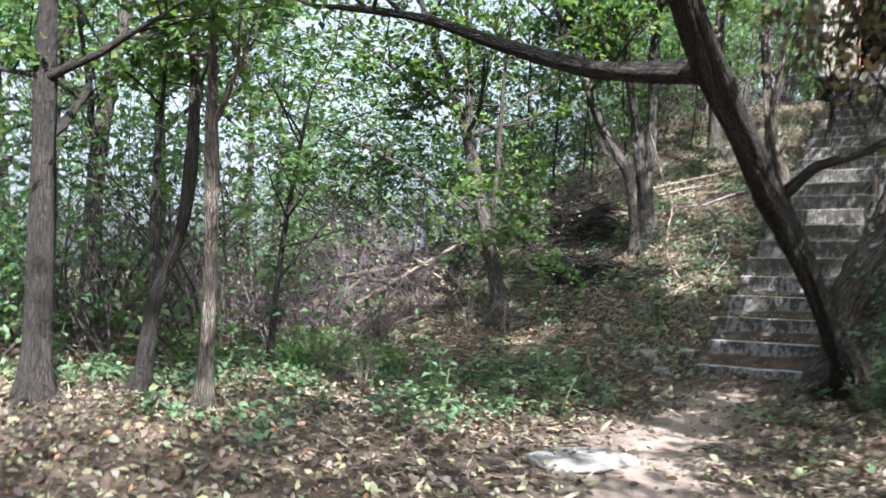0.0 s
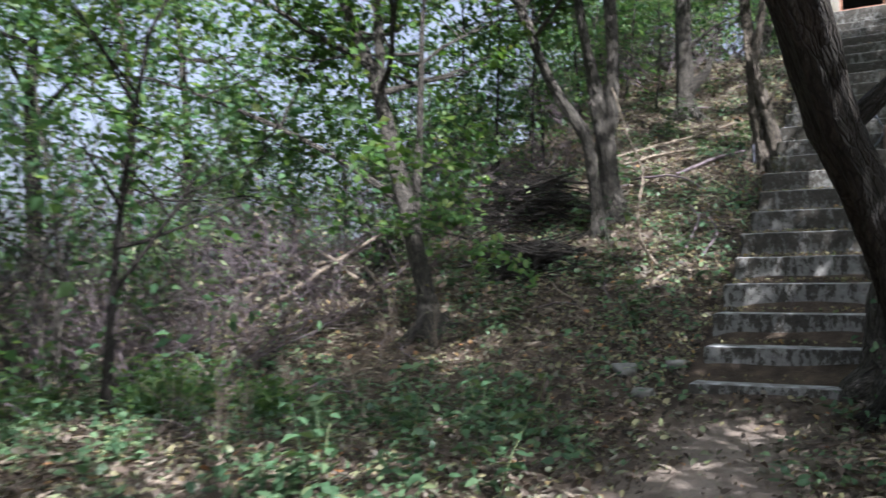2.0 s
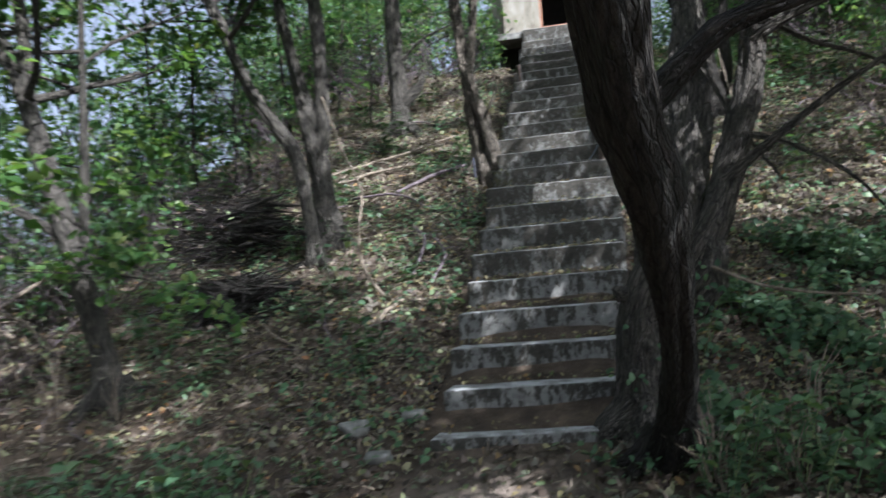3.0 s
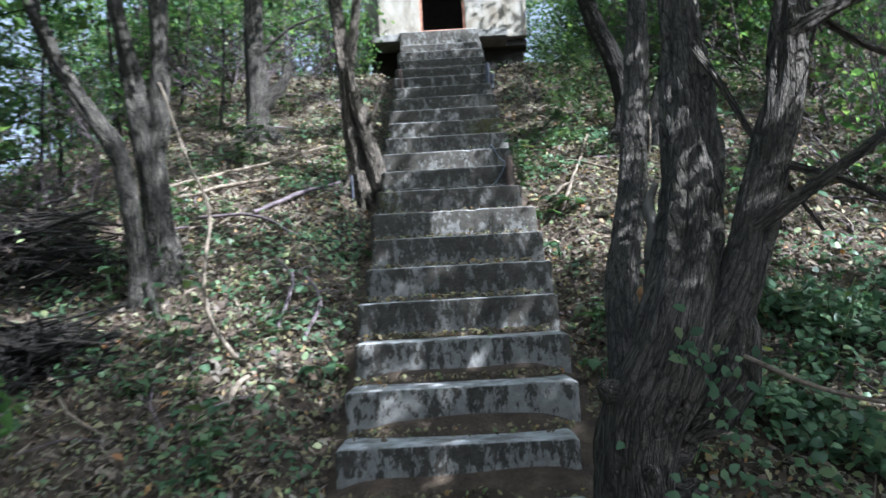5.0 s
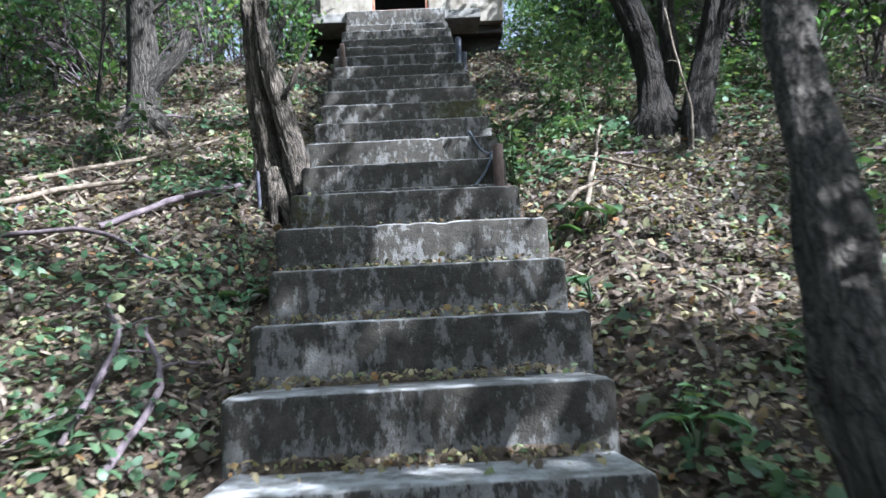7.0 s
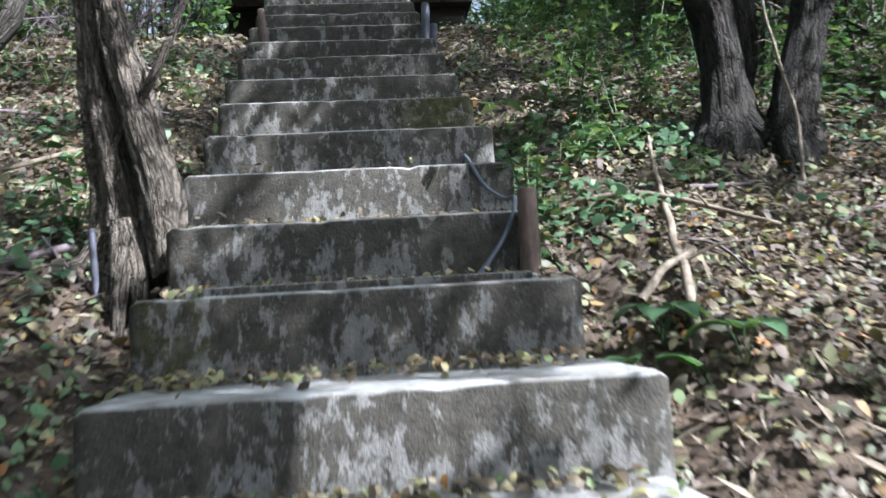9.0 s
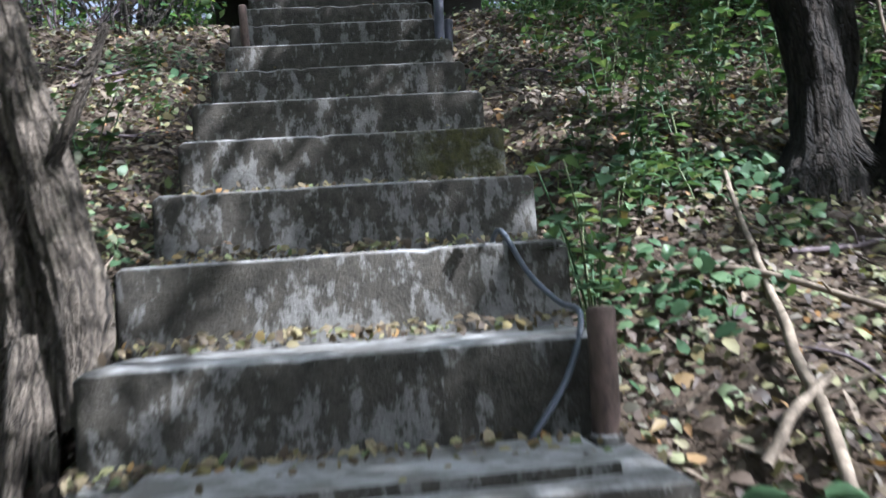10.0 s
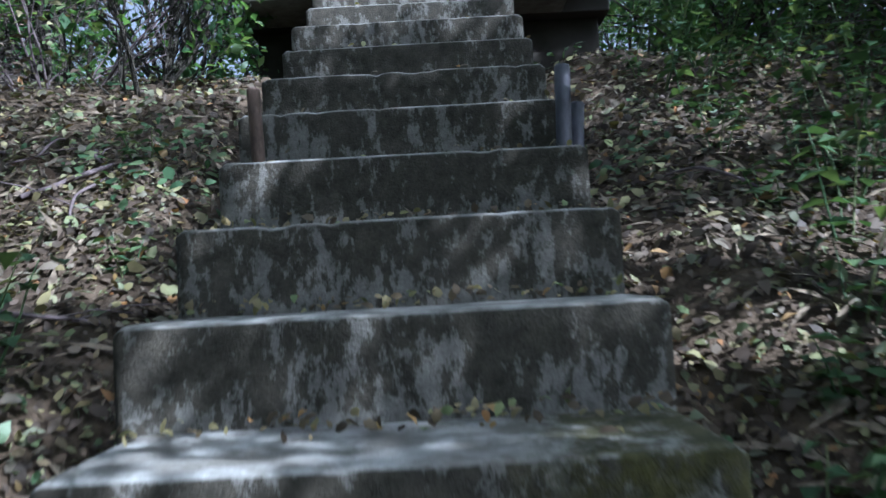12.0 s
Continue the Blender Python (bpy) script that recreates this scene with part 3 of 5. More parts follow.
old_tree = placed_tree("thick old tree forking into three stems beside the stairs", (0.57, 1.7, 0.16), [
    [(0.565, 1.71, 0.05, 0.15), (0.56, 1.7, 0.4, 0.135), (0.58, 1.69, 0.75, 0.13), (0.68, 1.67, 0.98, 0.138), (0.805, 1.82, 1.3, 0.112), (0.9, 2.04, 1.68, 0.1), (0.96, 2.25, 2.15, 0.085), (1.0, 2.5, 3.2, 0.06), (0.9, 2.8, 5.2, 0.03)],
    [(0.575, 1.75, 0.5, 0.08), (0.59, 1.97, 0.9, 0.068), (0.66, 2.31, 1.22, 0.064), (0.75, 2.55, 1.5, 0.062), (0.84, 2.8, 1.8, 0.06), (1.0, 3.2, 2.5, 0.052), (1.1, 3.6, 4.2, 0.025)],
    [(0.72, 1.68, 0.84, 0.085), (0.9, 1.7, 1.1, 0.088), (1.05, 1.76, 1.45, 0.072), (1.17, 1.8, 1.8, 0.065), (1.27, 1.85, 2.3, 0.058), (1.6, 1.9, 3.8, 0.03)],
    [(1.0, 1.7, 1.36, 0.028), (1.23, 1.6, 1.52, 0.02), (1.5, 1.55, 1.7, 0.015), (2.1, 1.4, 2.0, 0.008)],
    [(1.2, 1.8, 2.05, 0.032), (1.4, 1.75, 2.15, 0.026), (1.75, 1.7, 2.25, 0.018), (2.3, 1.6, 2.5, 0.01)],
    [(1.1, 1.76, 1.6, 0.016), (1.3, 1.65, 1.5, 0.011), (1.55, 1.5, 1.28, 0.008), (1.7, 1.45, 1.05, 0.004)],
    [(1.25, 1.83, 2.2, 0.02), (1.5, 1.9, 2.05, 0.013), (1.8, 2.0, 1.95, 0.009), (2.2, 2.1, 1.7, 0.004)],
    [(0.92, 2.0, 2.1, 0.018), (1.02, 1.95, 1.9, 0.012), (1.1, 1.9, 1.7, 0.01), (1.3, 1.85, 1.35, 0.006)],
], 11, BARK_GREY, 1.3, 3, 2, 0.06, 13, 32, 0.8)
stub = Soup()
sp, sr = bend([(0.06, 0.14, 0.7, 0.032), (0.1, 0.19, 0.9, 0.026), (0.112, 0.2, 1.02, 0.019), (0.108, 0.16, 1.16, 0.02), (0.12, 0.16, 1.24, 0.016), (0.11, 0.16, 1.3, 0.021), (0.12, 0.17, 1.34, 0.017), (0.15, 0.17, 1.4, 0.012)], 34)
stub.tube(sp, sr, 14, 0.7, 5)
part("dead_stub", stub.mesh("dead_stub", DEAD_WOOD), old_tree, "pale grey barkless dead stub")
for tip, up in (((0.04, 0.12, 1.1), 0.004), ((0.17, 0.1, 1.12), -0.01)):
    spur = Soup()
    spur.tube([Vector((0.105, 0.165, 1.12)), Vector(tip).lerp(Vector((0.105, 0.165, 1.12)), 0.4) + Vector((0, 0, up)), Vector(tip)], [0.009, 0.007, 0.002], 6, 0.4, up)
    part("spur", spur.mesh("spur", DEAD_WOOD), old_tree)
split = Soup()
split.tube([(0.1, 0.27, 0.95), (0.096, 0.24, 0.99), (0.092, 0.222, 1.0), (0.09, 0.208, 1.012), (0.09, 0.204, 1.014)], [0.018, 0.02, 0.025, 0.02, 0.009], 12, 0.5, 8)
part("broken_branch_end", split.mesh("broken_branch_end", SPLIT_WOOD), old_tree, "orange-brown broken branch end")
placed_tree("slim grey tree at the stairs' edge with a lit foot", (-0.72, 5.5, 2.12), [
    [(-0.72, 5.52, 2.0, 0.08), (-0.74, 5.52, 2.3, 0.062), (-0.8, 5.53, 2.65, 0.056), (-0.82, 5.55, 3.1, 0.054), (-0.88, 5.6, 3.8, 0.055), (-0.95, 5.7, 5.5, 0.03)],
    [(-0.8, 5.55, 3.05, 0.04), (-0.7, 5.5, 3.6, 0.035), (-0.6, 5.5, 4.4, 0.025)],
    [(-0.56, 5.3, 2.08, 0.04), (-0.6, 5.4, 2.3, 0.058), (-0.67, 5.46, 2.55, 0.055), (-0.74, 5.48, 2.85, 0.045), (-0.79, 5.52, 3.2, 0.03)],
    [(-0.76, 5.5, 2.5, 0.02), (-0.62, 5.42, 2.68, 0.014), (-0.5, 5.35, 2.9, 0.009)],
], 17, BARK_PALE, 1.2, 3, 2, 0.055, 14, 32, 0.7)
placed_tree("grey tree with a short sunlit side limb", (-1.85, 6.97, 2.86), [
    [(-1.84, 6.97, 2.75, 0.12), (-1.85, 6.97, 3.27, 0.1), (-1.86, 6.97, 4.1, 0.09), (-1.8, 7.1, 6.0, 0.05)],
    [(-1.84, 6.95, 3.18, 0.075), (-1.7, 6.95, 3.32, 0.065), (-1.6, 6.95, 3.42, 0.055), (-1.53, 6.95, 3.6, 0.04)],
    [(-1.8, 6.97, 3.75, 0.02), (-1.5, 6.9, 3.95, 0.014), (-1.1, 6.8, 4.05, 0.008)],
], 23, BARK, 1.5, 3, 2, 0.06, 16, 14, 0.75)
placed_tree("leaning tree with a pale lower trunk", (-1.85, 3.82, 1.27), [
    [(-1.86, 3.82, 1.15, 0.054), (-1.93, 3.82, 1.78, 0.048), (-2.0, 3.82, 2.15, 0.054), (-2.3, 3.82, 2.66, 0.048), (-2.55, 3.82, 3.24, 0.044), (-3.1, 3.7, 4.6, 0.03)],
], 29, BARK, 1.5, 9, 2, 0.06, 20, 24, 0.55)
placed_tree("dark forked tree wrapped in climbing plants", (-1.82, 4.12, 1.42), [
    [(-1.82, 4.12, 1.3, 0.085), (-1.88, 4.1, 2.0, 0.08), (-1.93, 4.1, 2.35, 0.075), (-2.05, 4.1, 2.9, 0.05), (-2.15, 4.1, 3.5, 0.045), (-2.3, 4.3, 5.2, 0.02)],
    [(-1.9, 4.1, 2.1, 0.06), (-1.84, 4.1, 2.5, 0.055), (-1.82, 4.1, 2.91, 0.055), (-1.84, 4.1, 3.5, 0.05), (-1.7, 4.2, 5.0, 0.025)],
], 31, BARK, 1.5, 8, 2, 0.06, 20, 24, 0.65)
slender = placed_tree("slender tree with long arching boughs and backlit leaves", (-2.68, 2.2, 0.45), [
    [(-2.66, 2.2, 0.35, 0.085), (-2.83, 2.2, 1.06, 0.075), (-3.04, 2.2, 1.81, 0.065), (-3.22, 2.2, 2.44, 0.055), (-3.51, 2.2, 3.1, 0.042), (-3.86, 2.2, 3.9, 0.03), (-4.3, 2.2, 5.0, 0.015)],
    [(-3.18, 2.2, 2.4, 0.045), (-3.22, 2.2, 3.1, 0.035), (-3.28, 2.2, 3.8, 0.025), (-3.3, 2.3, 5.0, 0.012)],
    [(-2.98, 2.2, 1.49, 0.035), (-3.66, 2.15, 1.92, 0.026), (-4.6, 2.1, 2.37, 0.018), (-5.78, 2.1, 2.83, 0.01)],
    [(-3.22, 2.2, 2.6, 0.03), (-4.15, 2.1, 3.2, 0.02), (-4.9, 2.0, 3.8, 0.012)],
    [(-2.88, 2.25, 1.3, 0.035), (-2.87, 2.3, 2.0, 0.03), (-2.84, 2.3, 2.9, 0.02), (-2.7, 2.3, 4.2, 0.01)],
    [(-2.8, 2.1, 1.35, 0.012), (-2.45, 2.0, 1.27, 0.008), (-1.95, 1.9, 1.02, 0.004)],
], 37, BARK, 1.3, 6, 2, 0.06, 14, 14, 0.4)
low_wood, low_leaves, low_rnd = Soup(), [], random.Random(23)
for k in range(9):
    sprout(low_wood, low_leaves, Vector((-0.05 + 0.085 * k, -0.08 - 0.03 * k, 0.92 - 0.035 * k)), (0.5, low_rnd.uniform(-0.8, 0.3), low_rnd.uniform(-0.35, 0.25)), 0.34, 0.005, 1, low_rnd, 0.12, 0.045, 9)
at = np.array([l[0] for l in low_leaves])
tagged(part("leafy_spray", leaves_mesh("leafy_spray", at, np.array([l[1] for l in low_leaves]), rng.normal(size=(len(at), 3)) * 0.4 + (0.2, -0.5, 0.8), LEAF, 1.5, 0.25, True), slender, "low spray of light green leaves"), kind="stuff")
part("spray_twigs", low_wood.mesh("spray_twigs", BARK), slender)
placed_tree("dark stout tree on the slope", (1.58, 6.3, 2.56), [
    [(1.54, 6.28, 2.4, 0.1), (1.56, 6.28, 2.85, 0.085), (1.52, 6.28, 3.2, 0.082), (1.34, 6.3, 3.67, 0.075), (1.2, 6.3, 5.2, 0.04)],
    [(1.6, 6.4, 2.6, 0.06), (1.72, 6.42, 2.9, 0.058), (1.74, 6.42, 3.4, 0.05), (1.85, 6.4, 4.2, 0.03)],
], 41, BARK_DARK, 1.6, 6, 2, 0.06, 20, 24, 0.7)
placed_tree("dark twin-stemmed tree on the slope", (1.79, 6.2, 2.46), [
    [(1.78, 6.2, 2.35, 0.095), (1.82, 6.2, 2.7, 0.08), (1.93, 6.2, 3.1, 0.07), (2.05, 6.2, 3.7, 0.06), (2.2, 6.2, 5.2, 0.03)],
    [(1.88, 6.2, 2.9, 0.05), (2.05, 6.15, 3.3, 0.045), (2.4, 6.1, 4.6, 0.02)],
], 43, BARK_DARK, 1.6, 6, 2, 0.06, 20, 24, 0.7)
placed_tree("thin upright sapling with mottled bark", (-2.38, -2.0, -0.08), [
    [(-2.38, -2.0, -0.15, 0.05), (-2.38, -2.0, 0.55, 0.044), (-2.41, -2.0, 1.12, 0.042), (-2.46, -2.0, 1.7, 0.036), (-2.48, -2.0, 2.4, 0.02), (-2.5, -1.9, 3.8, 0.01)],
], 47, BARK_PALE, 0.9, 10, 2, 0.055, 12, 9, 0.3)
placed_tree("crooked young tree with dead lower twigs", (-3.25, -1.75, -0.07), [
    [(-3.25, -1.75, -0.15, 0.05), (-3.16, -1.75, 0.53, 0.045), (-2.96, -1.75, 1.01, 0.04), (-2.9, -1.75, 1.65, 0.036), (-2.97, -1.75, 2.5, 0.03), (-3.1, -1.7, 4.2, 0.014)],
    [(-3.17, -1.75, 0.5, 0.03), (-3.3, -1.7, 1.0, 0.022), (-3.35, -1.65, 1.8, 0.015), (-3.5, -1.5, 3.0, 0.008)],
], 53, BARK_DARK, 1.1, 7, 2, 0.05, 11, 9, 0.35)
placed_tree("dark trunk at the edge of the thicket", (-3.28, -2.5, -0.08), [
    [(-3.25, -2.5, -0.15, 0.085), (-3.31, -2.5, 0.84, 0.075), (-3.37, -2.5, 1.74, 0.065), (-3.42, -2.5, 2.4, 0.055), (-3.5, -2.5, 4.5, 0.025)],
], 59, BARK_DARK, 1.3, 8, 2, 0.055, 12, 12, 0.3)
placed_tree("thin leaning tree among the bushes", (-3.75, 0.0, 0.0), [
    [(-3.78, 0.0, -0.1, 0.028), (-3.73, 0.0, 0.69, 0.025), (-3.66, 0.0, 1.3, 0.022), (-3.55, 0.1, 2.4, 0.014)],
    [(-3.72, 0.0, 0.75, 0.016), (-3.4, 0.1, 1.15, 0.012), (-3.1, 0.2, 1.6, 0.006)],
], 61, BARK_DARK, 0.9, 6, 1, 0.055, 16, 8, 0.45)


def wild_tree(seed, tall, trunk_r, first, reach, per, thick, size, bark, foliage, label, group, where):
    """A free-grown tree of the wood: wavering trunk, boughs all the way up."""
    rnd = random.Random(seed)
    root = base("tree", pose(*where), label, "tree", group)
    pts, rad = [Vector((0, 0, -0.3))], [trunk_r * 1.25]
    lean = Vector((rnd.uniform(-0.16, 0.16), rnd.uniform(-0.16, 0.16), 1))
    n = 12
    for k in range(n):
        lean = (lean + Vector((rnd.uniform(-1, 1), rnd.uniform(-1, 1), 0.4)) * 0.1).normalized()
        pts.append(pts[-1] + lean * tall / n)
        rad.append(trunk_r * (1 - 0.85 * (k + 1) / n))
    one = Soup()
    one.tube(pts, rad, 9, 0.25, seed)
    part("trunk", one.mesh("trunk", bark), root)
    soup, leaf = Soup(), []
    for j in range(per):
        t = rnd.uniform(first, 1.0)
        i = min(int(t * n), n - 1)
        a = rnd.uniform(0, 6.28)
        sprout(soup, leaf, pts[i].lerp(pts[i + 1], t * n - i), (math.cos(a), math.sin(a), rnd.uniform(0, 0.7)), reach * (1.15 - 0.55 * t) * rnd.uniform(0.7, 1.2), rad[i] * 0.5, 2, rnd, 0.04, size, thick, where)
    crown_parts(soup, leaf, root, bark, foliage, "leafy green crown")
    return root


def scatter(kinds, spots, seed):
    """Copies of the kinds on the ground at the spots, turned and scaled."""
    rnd = random.Random(seed)
    for k, (x, y) in enumerate(spots):
        src = kinds[k % len(kinds)]
        s = rnd.uniform(0.8, 1.2)
        z = float(height(x, y))
        ob = copy_thing(src, Matrix.Identity(4))
        ob.matrix_basis = pose(x, y, z, rnd.uniform(-3, 3), rnd.uniform(-3, 3), rnd.uniform(0, 360)) @ Matrix.Diagonal((s, s, s * rnd.uniform(0.9, 1.15), 1))


def ring(seed, n, x0, x1, y0, y1, gap, keep=lambda x, y: True):
    rnd = random.Random(seed)
    out = []
    for _ in range(n * 40):
        x, y = rnd.uniform(x0, x1), rnd.uniform(y0, y1)
        if keep(x, y) and all((x - a) ** 2 + (y - b) ** 2 > gap * gap for a, b in out):
            out.append((x, y))
            if len(out) == n:
                break
    return out


WOOD = "trees of the wood"
tall = [
    wild_tree(101, 7.5, 0.11, 0.3, 2.2, 13, 15, 0.08, BARK, LEAF_FAR, "grey-barked woodland tree with a green crown", WOOD, (-9.8, 6.2, float(height(-9.8, 6.2)))),
    wild_tree(102, 9.0, 0.13, 0.35, 2.5, 13, 15, 0.085, BARK_DARK, LEAF_FAR, "tall dark woodland tree with a green crown", WOOD, (-9.5, 3.5, float(height(-9.5, 3.5)))),
    wild_tree(103, 6.0, 0.07, 0.25, 1.8, 12, 14, 0.075, BARK_PALE, LEAF_FAR, "slender pale woodland tree with a green crown", WOOD, (-7.8, 3.4, float(height(-7.8, 3.4)))),
]


saplings = [
    wild_tree(106, 3.4, 0.022, 0.25, 0.9, 9, 5, 0.055, BARK_DARK, LEAF_FAR, "thin dark sapling with few leaves", "saplings on the slope", (-3.0, 8.2, float(height(-3.0, 8.2)))),
    wild_tree(107, 2.4, 0.016, 0.2, 0.8, 8, 5, 0.05, BARK, LEAF_FAR, "thin grey sapling with few leaves", "saplings on the slope", (3.2, 8.6, float(height(3.2, 8.6)))),
]


def off_walk(x, y):
    """Clear of the path, the stairs and the hut."""
    return not (-3.6 < x < 3.4 and -8 < y < 9) and not (-2 < x < 2 and y < 14 and y > 8.5) and not (x < 0 and y < -1 and x > -3)


def glade(x, y):
    """The open air beyond the thicket."""
    return off_walk(x, y) and not 20 < math.degrees(math.atan2(1.46 - x, y + 5.5)) < 40


scatter(tall, ring(5, 11, -22, -4.6, -3, 24, 2.6, glade), 6)
scatter(tall, ring(8, 14, 4.4, 16, 8, 22, 2.2, off_walk), 9)
scatter(tall, ring(10, 6, -7, 7, 13.5, 26, 2.6, glade), 11)
# trees added on the sun side, mostly out of view, to shade the slope
scatter(tall, [(5.6, -0.6), (8.6, 4.4), (9.5, -0.2), (7.0, -8.5), (11, -6), (3.0, -9.5)], 13)
# these six are likewise added to throw shade on stairs, bank and path
wild_tree(104, 7.5, 0.11, 0.3, 2.2, 14, 15, 0.08, BARK, LEAF_FAR, "grey-barked woodland tree with a green crown", WOOD, (4.7, 5.1, float(height(4.7, 5.1))))
wild_tree(108, 7.0, 0.1, 0.35, 2.1, 19, 20, 0.08, BARK, LEAF_FAR, "grey-barked woodland tree with a green crown", WOOD, (3.4, -2.5, float(height(3.4, -2.5))))
wild_tree(109, 7.5, 0.12, 0.45, 2.3, 11, 20, 0.08, BARK_DARK, LEAF_FAR, "tall dark woodland tree with a green crown", WOOD, (2.7, -4.7, float(height(2.7, -4.7))))
wild_tree(110, 6.0, 0.07, 0.4, 1.9, 19, 20, 0.075, BARK_PALE, LEAF_FAR, "slender pale woodland tree with a green crown", WOOD, (3.6, 0.0, float(height(3.6, 0.0))))
wild_tree(112, 7.0, 0.09, 0.5, 2.0, 14, 18, 0.08, BARK, LEAF_FAR, "grey-barked woodland tree with a green crown", WOOD, (2.5, -1.0, float(height(2.5, -1.0))))
wild_tree(105, 6.8, 0.08, 0.35, 2.2, 16, 20, 0.08, BARK_PALE, LEAF_FAR, "slender pale woodland tree with a green crown", WOOD, (3.7, 2.1, float(height(3.7, 2.1))))
scatter(saplings, ring(16, 16, -4.6, -1.5, 7.4, 10.5, 0.4), 17)
scatter(saplings, ring(18, 14, 2.2, 5.2, 7.2, 10.5, 0.45), 19)
scatter(saplings, ring(20, 14, -6.5, -3.0, 3.6, 7.2, 0.5), 44)
# unseen trees added behind the start of the walk
scatter(tall, ring(14, 6, -12, 2, -15, -9, 2.4), 15)


def bush_kind(seed, label, tall_m, n, size, foliage, where):
    rnd = random.Random(seed)
    root = base("bush", pose(*where), label, "bush", "bushes of the thicket")
    soup, leaf = Soup(), []
    for k in range(n * 2):
        a, tilt = rnd.uniform(0, 6.28), rnd.uniform(0.1, 0.9)
        if k >= n:
            sprout(soup, leaf, (0.2 * math.cos(a), 0.2 * math.sin(a), -0.05), (math.cos(a), math.sin(a), 0.7), tall_m * 0.45, 0.008, 1, rnd, 0.0, size, 8)
            continue
        sprout(soup, leaf, (0.12 * math.cos(a), 0.12 * math.sin(a), -0.05), (math.cos(a) * tilt, math.sin(a) * tilt, 1), tall_m * rnd.uniform(0.6, 1.1), 0.018, 2, rnd, 0.06, size, 7)
    crown_parts(soup, leaf, root, BARK, foliage, "small green leaves")
    return root


bushes = [
    bush_kind(201, "dense shrub with thin grey stems", 1.5, 9, 0.06, LEAF_FAR, (-4.3, 3.4, float(height(-4.3, 3.4)))),
    bush_kind(202, "loose shrub with arching twigs", 1.1, 8, 0.055, LEAF_FAR, (-4.8, 1.9, float(height(-4.8, 1.9)))),
    bush_kind(203, "tall wispy shrub with small green leaves", 2.1, 7, 0.06, LEAF_FAR, (-6.0, 2.6, float(height(-6.0, 2.6)))),
]


def thicket(x, y):
    return off_walk(x, y) and not (x > -4.2 and y < 3 and x < 0)


def dry_bush(where):
    rnd = random.Random(88)
    root = base("dry_bush", pose(*where), "leafless tangle of dry purple-brown twigs", "bush", "dry bushes of the thicket")
    soup, leaf = Soup(), []
    for k in range(16):
        a, tilt = rnd.uniform(0, 6.28), rnd.uniform(0.2, 1.3)
        sprout(soup, leaf, (0.25 * math.cos(a), 0.25 * math.sin(a), -0.05), (math.cos(a) * tilt, math.sin(a) * tilt, 0.9), 0.9 * rnd.uniform(0.6, 1.2), 0.009, 2, rnd, 0.25, 0.03, 2)
    crown_parts(soup, leaf, root, TWIG, LITTER, "a few withered brown leaves")
    return root


TWIG = plain_material("dry_twig_mat", (0.05, 0.038, 0.042), (0.15, 0.12, 0.125), 30, 0.85)
tangle = dry_bush((-3.9, 2.6, float(height(-3.9, 2.6))))
scatter([tangle], [(-4.8, 3.0), (-5.6, 3.6), (-4.4, 4.2), (-3.3, 4.4), (-6.4, 2.2), (-5.0, 1.6), (-2.9, 5.0), (-6.8, 4.4), (-5.2, 0.9), (-4.5, 1.2), (-5.7, 1.6), (-4.2, 2.1), (-6.2, 1.1), (-3.6, 3.3), (-2.6, 8.6), (-3.6, 7.8), (-1.9, 9.4), (-3.2, 9.6), (3.4, 8.2), (2.9, 9.4)], 89)
scatter(bushes, ring(21, 22, -13, -4.4, 0.9, 13, 1.15, thicket), 22)
scatter(bushes, ring(23, 20, 2.9, 9, 6.8, 13, 1.0, off_walk), 24)
scatter(bushes, [(3.9, 4.4), (5.2, 3.6), (4.6, 5.6), (6.2, 5.2), (5.6, 1.8), (6.8, 3.2)], 47)
scatter([tangle], [(3.2, 4.9), (4.3, 3.4), (3.5, 6.4)], 48)
scatter(bushes, ring(25, 15, -6, -1.4, 9.2, 13.5, 1.0), 26)
scatter(bushes, ring(27, 13, 1.6, 6, 9.2, 13.5, 1.0), 28)
scatter(bushes, ring(41, 10, -7, 7, 13, 18, 1.4), 42)
scatter(bushes, ring(29, 14, -9, -4.4, -3.2, 0.6, 0.8), 30)

# ---- things on the ground ----
def slope_normal(x, y):
    e = 0.05
    return np.stack([-(height(x + e, y) - height(x - e, y)) / (2 * e), -(height(x, y + e) - height(x, y - e)) / (2 * e), np.ones_like(x)], -1)


def on_stairs(x, y):
    return (x > -0.6) & (x < 0.55) & (y > 1.55)


def lay(name, n, box, size, lift, spread, material, label, category, keep, long=1.5, broad=True):
    x, y = rng.uniform(box[0], box[1], n), rng.uniform(box[2], box[3], n)
    ok = keep(x, y) & ~on_stairs(x, y)
    x, y = x[ok], y[ok]
    at = np.stack([x, y, height(x, y) + rng.uniform(lift[0], lift[1], len(x))], -1)
    normal = slope_normal(x, y) + rng.normal(size=(len(x), 3)) * spread
    tagged(new(name, leaves_mesh(name, at, rng.uniform(size[0], size[1], len(x)), normal, material, long, 0.25, broad)), label, category, kind="stuff")


def clumps(x, y, f, cut):
    """Patches where plants stand thick."""
    v = np.sin(f * x + 1.3 * np.sin(f * 0.7 * y)) + np.sin(f * 1.17 * y + 1.7 * np.sin(f * 0.6 * x + 2)) + 0.7 * np.sin(f * 2.3 * x + f * 1.9 * y)
    return v > cut + rng.uniform(-0.5, 0.5, len(x))


def bare(x, y):
    return rng.uniform(0, 1, len(x)) > worn(x, y) * 0.88


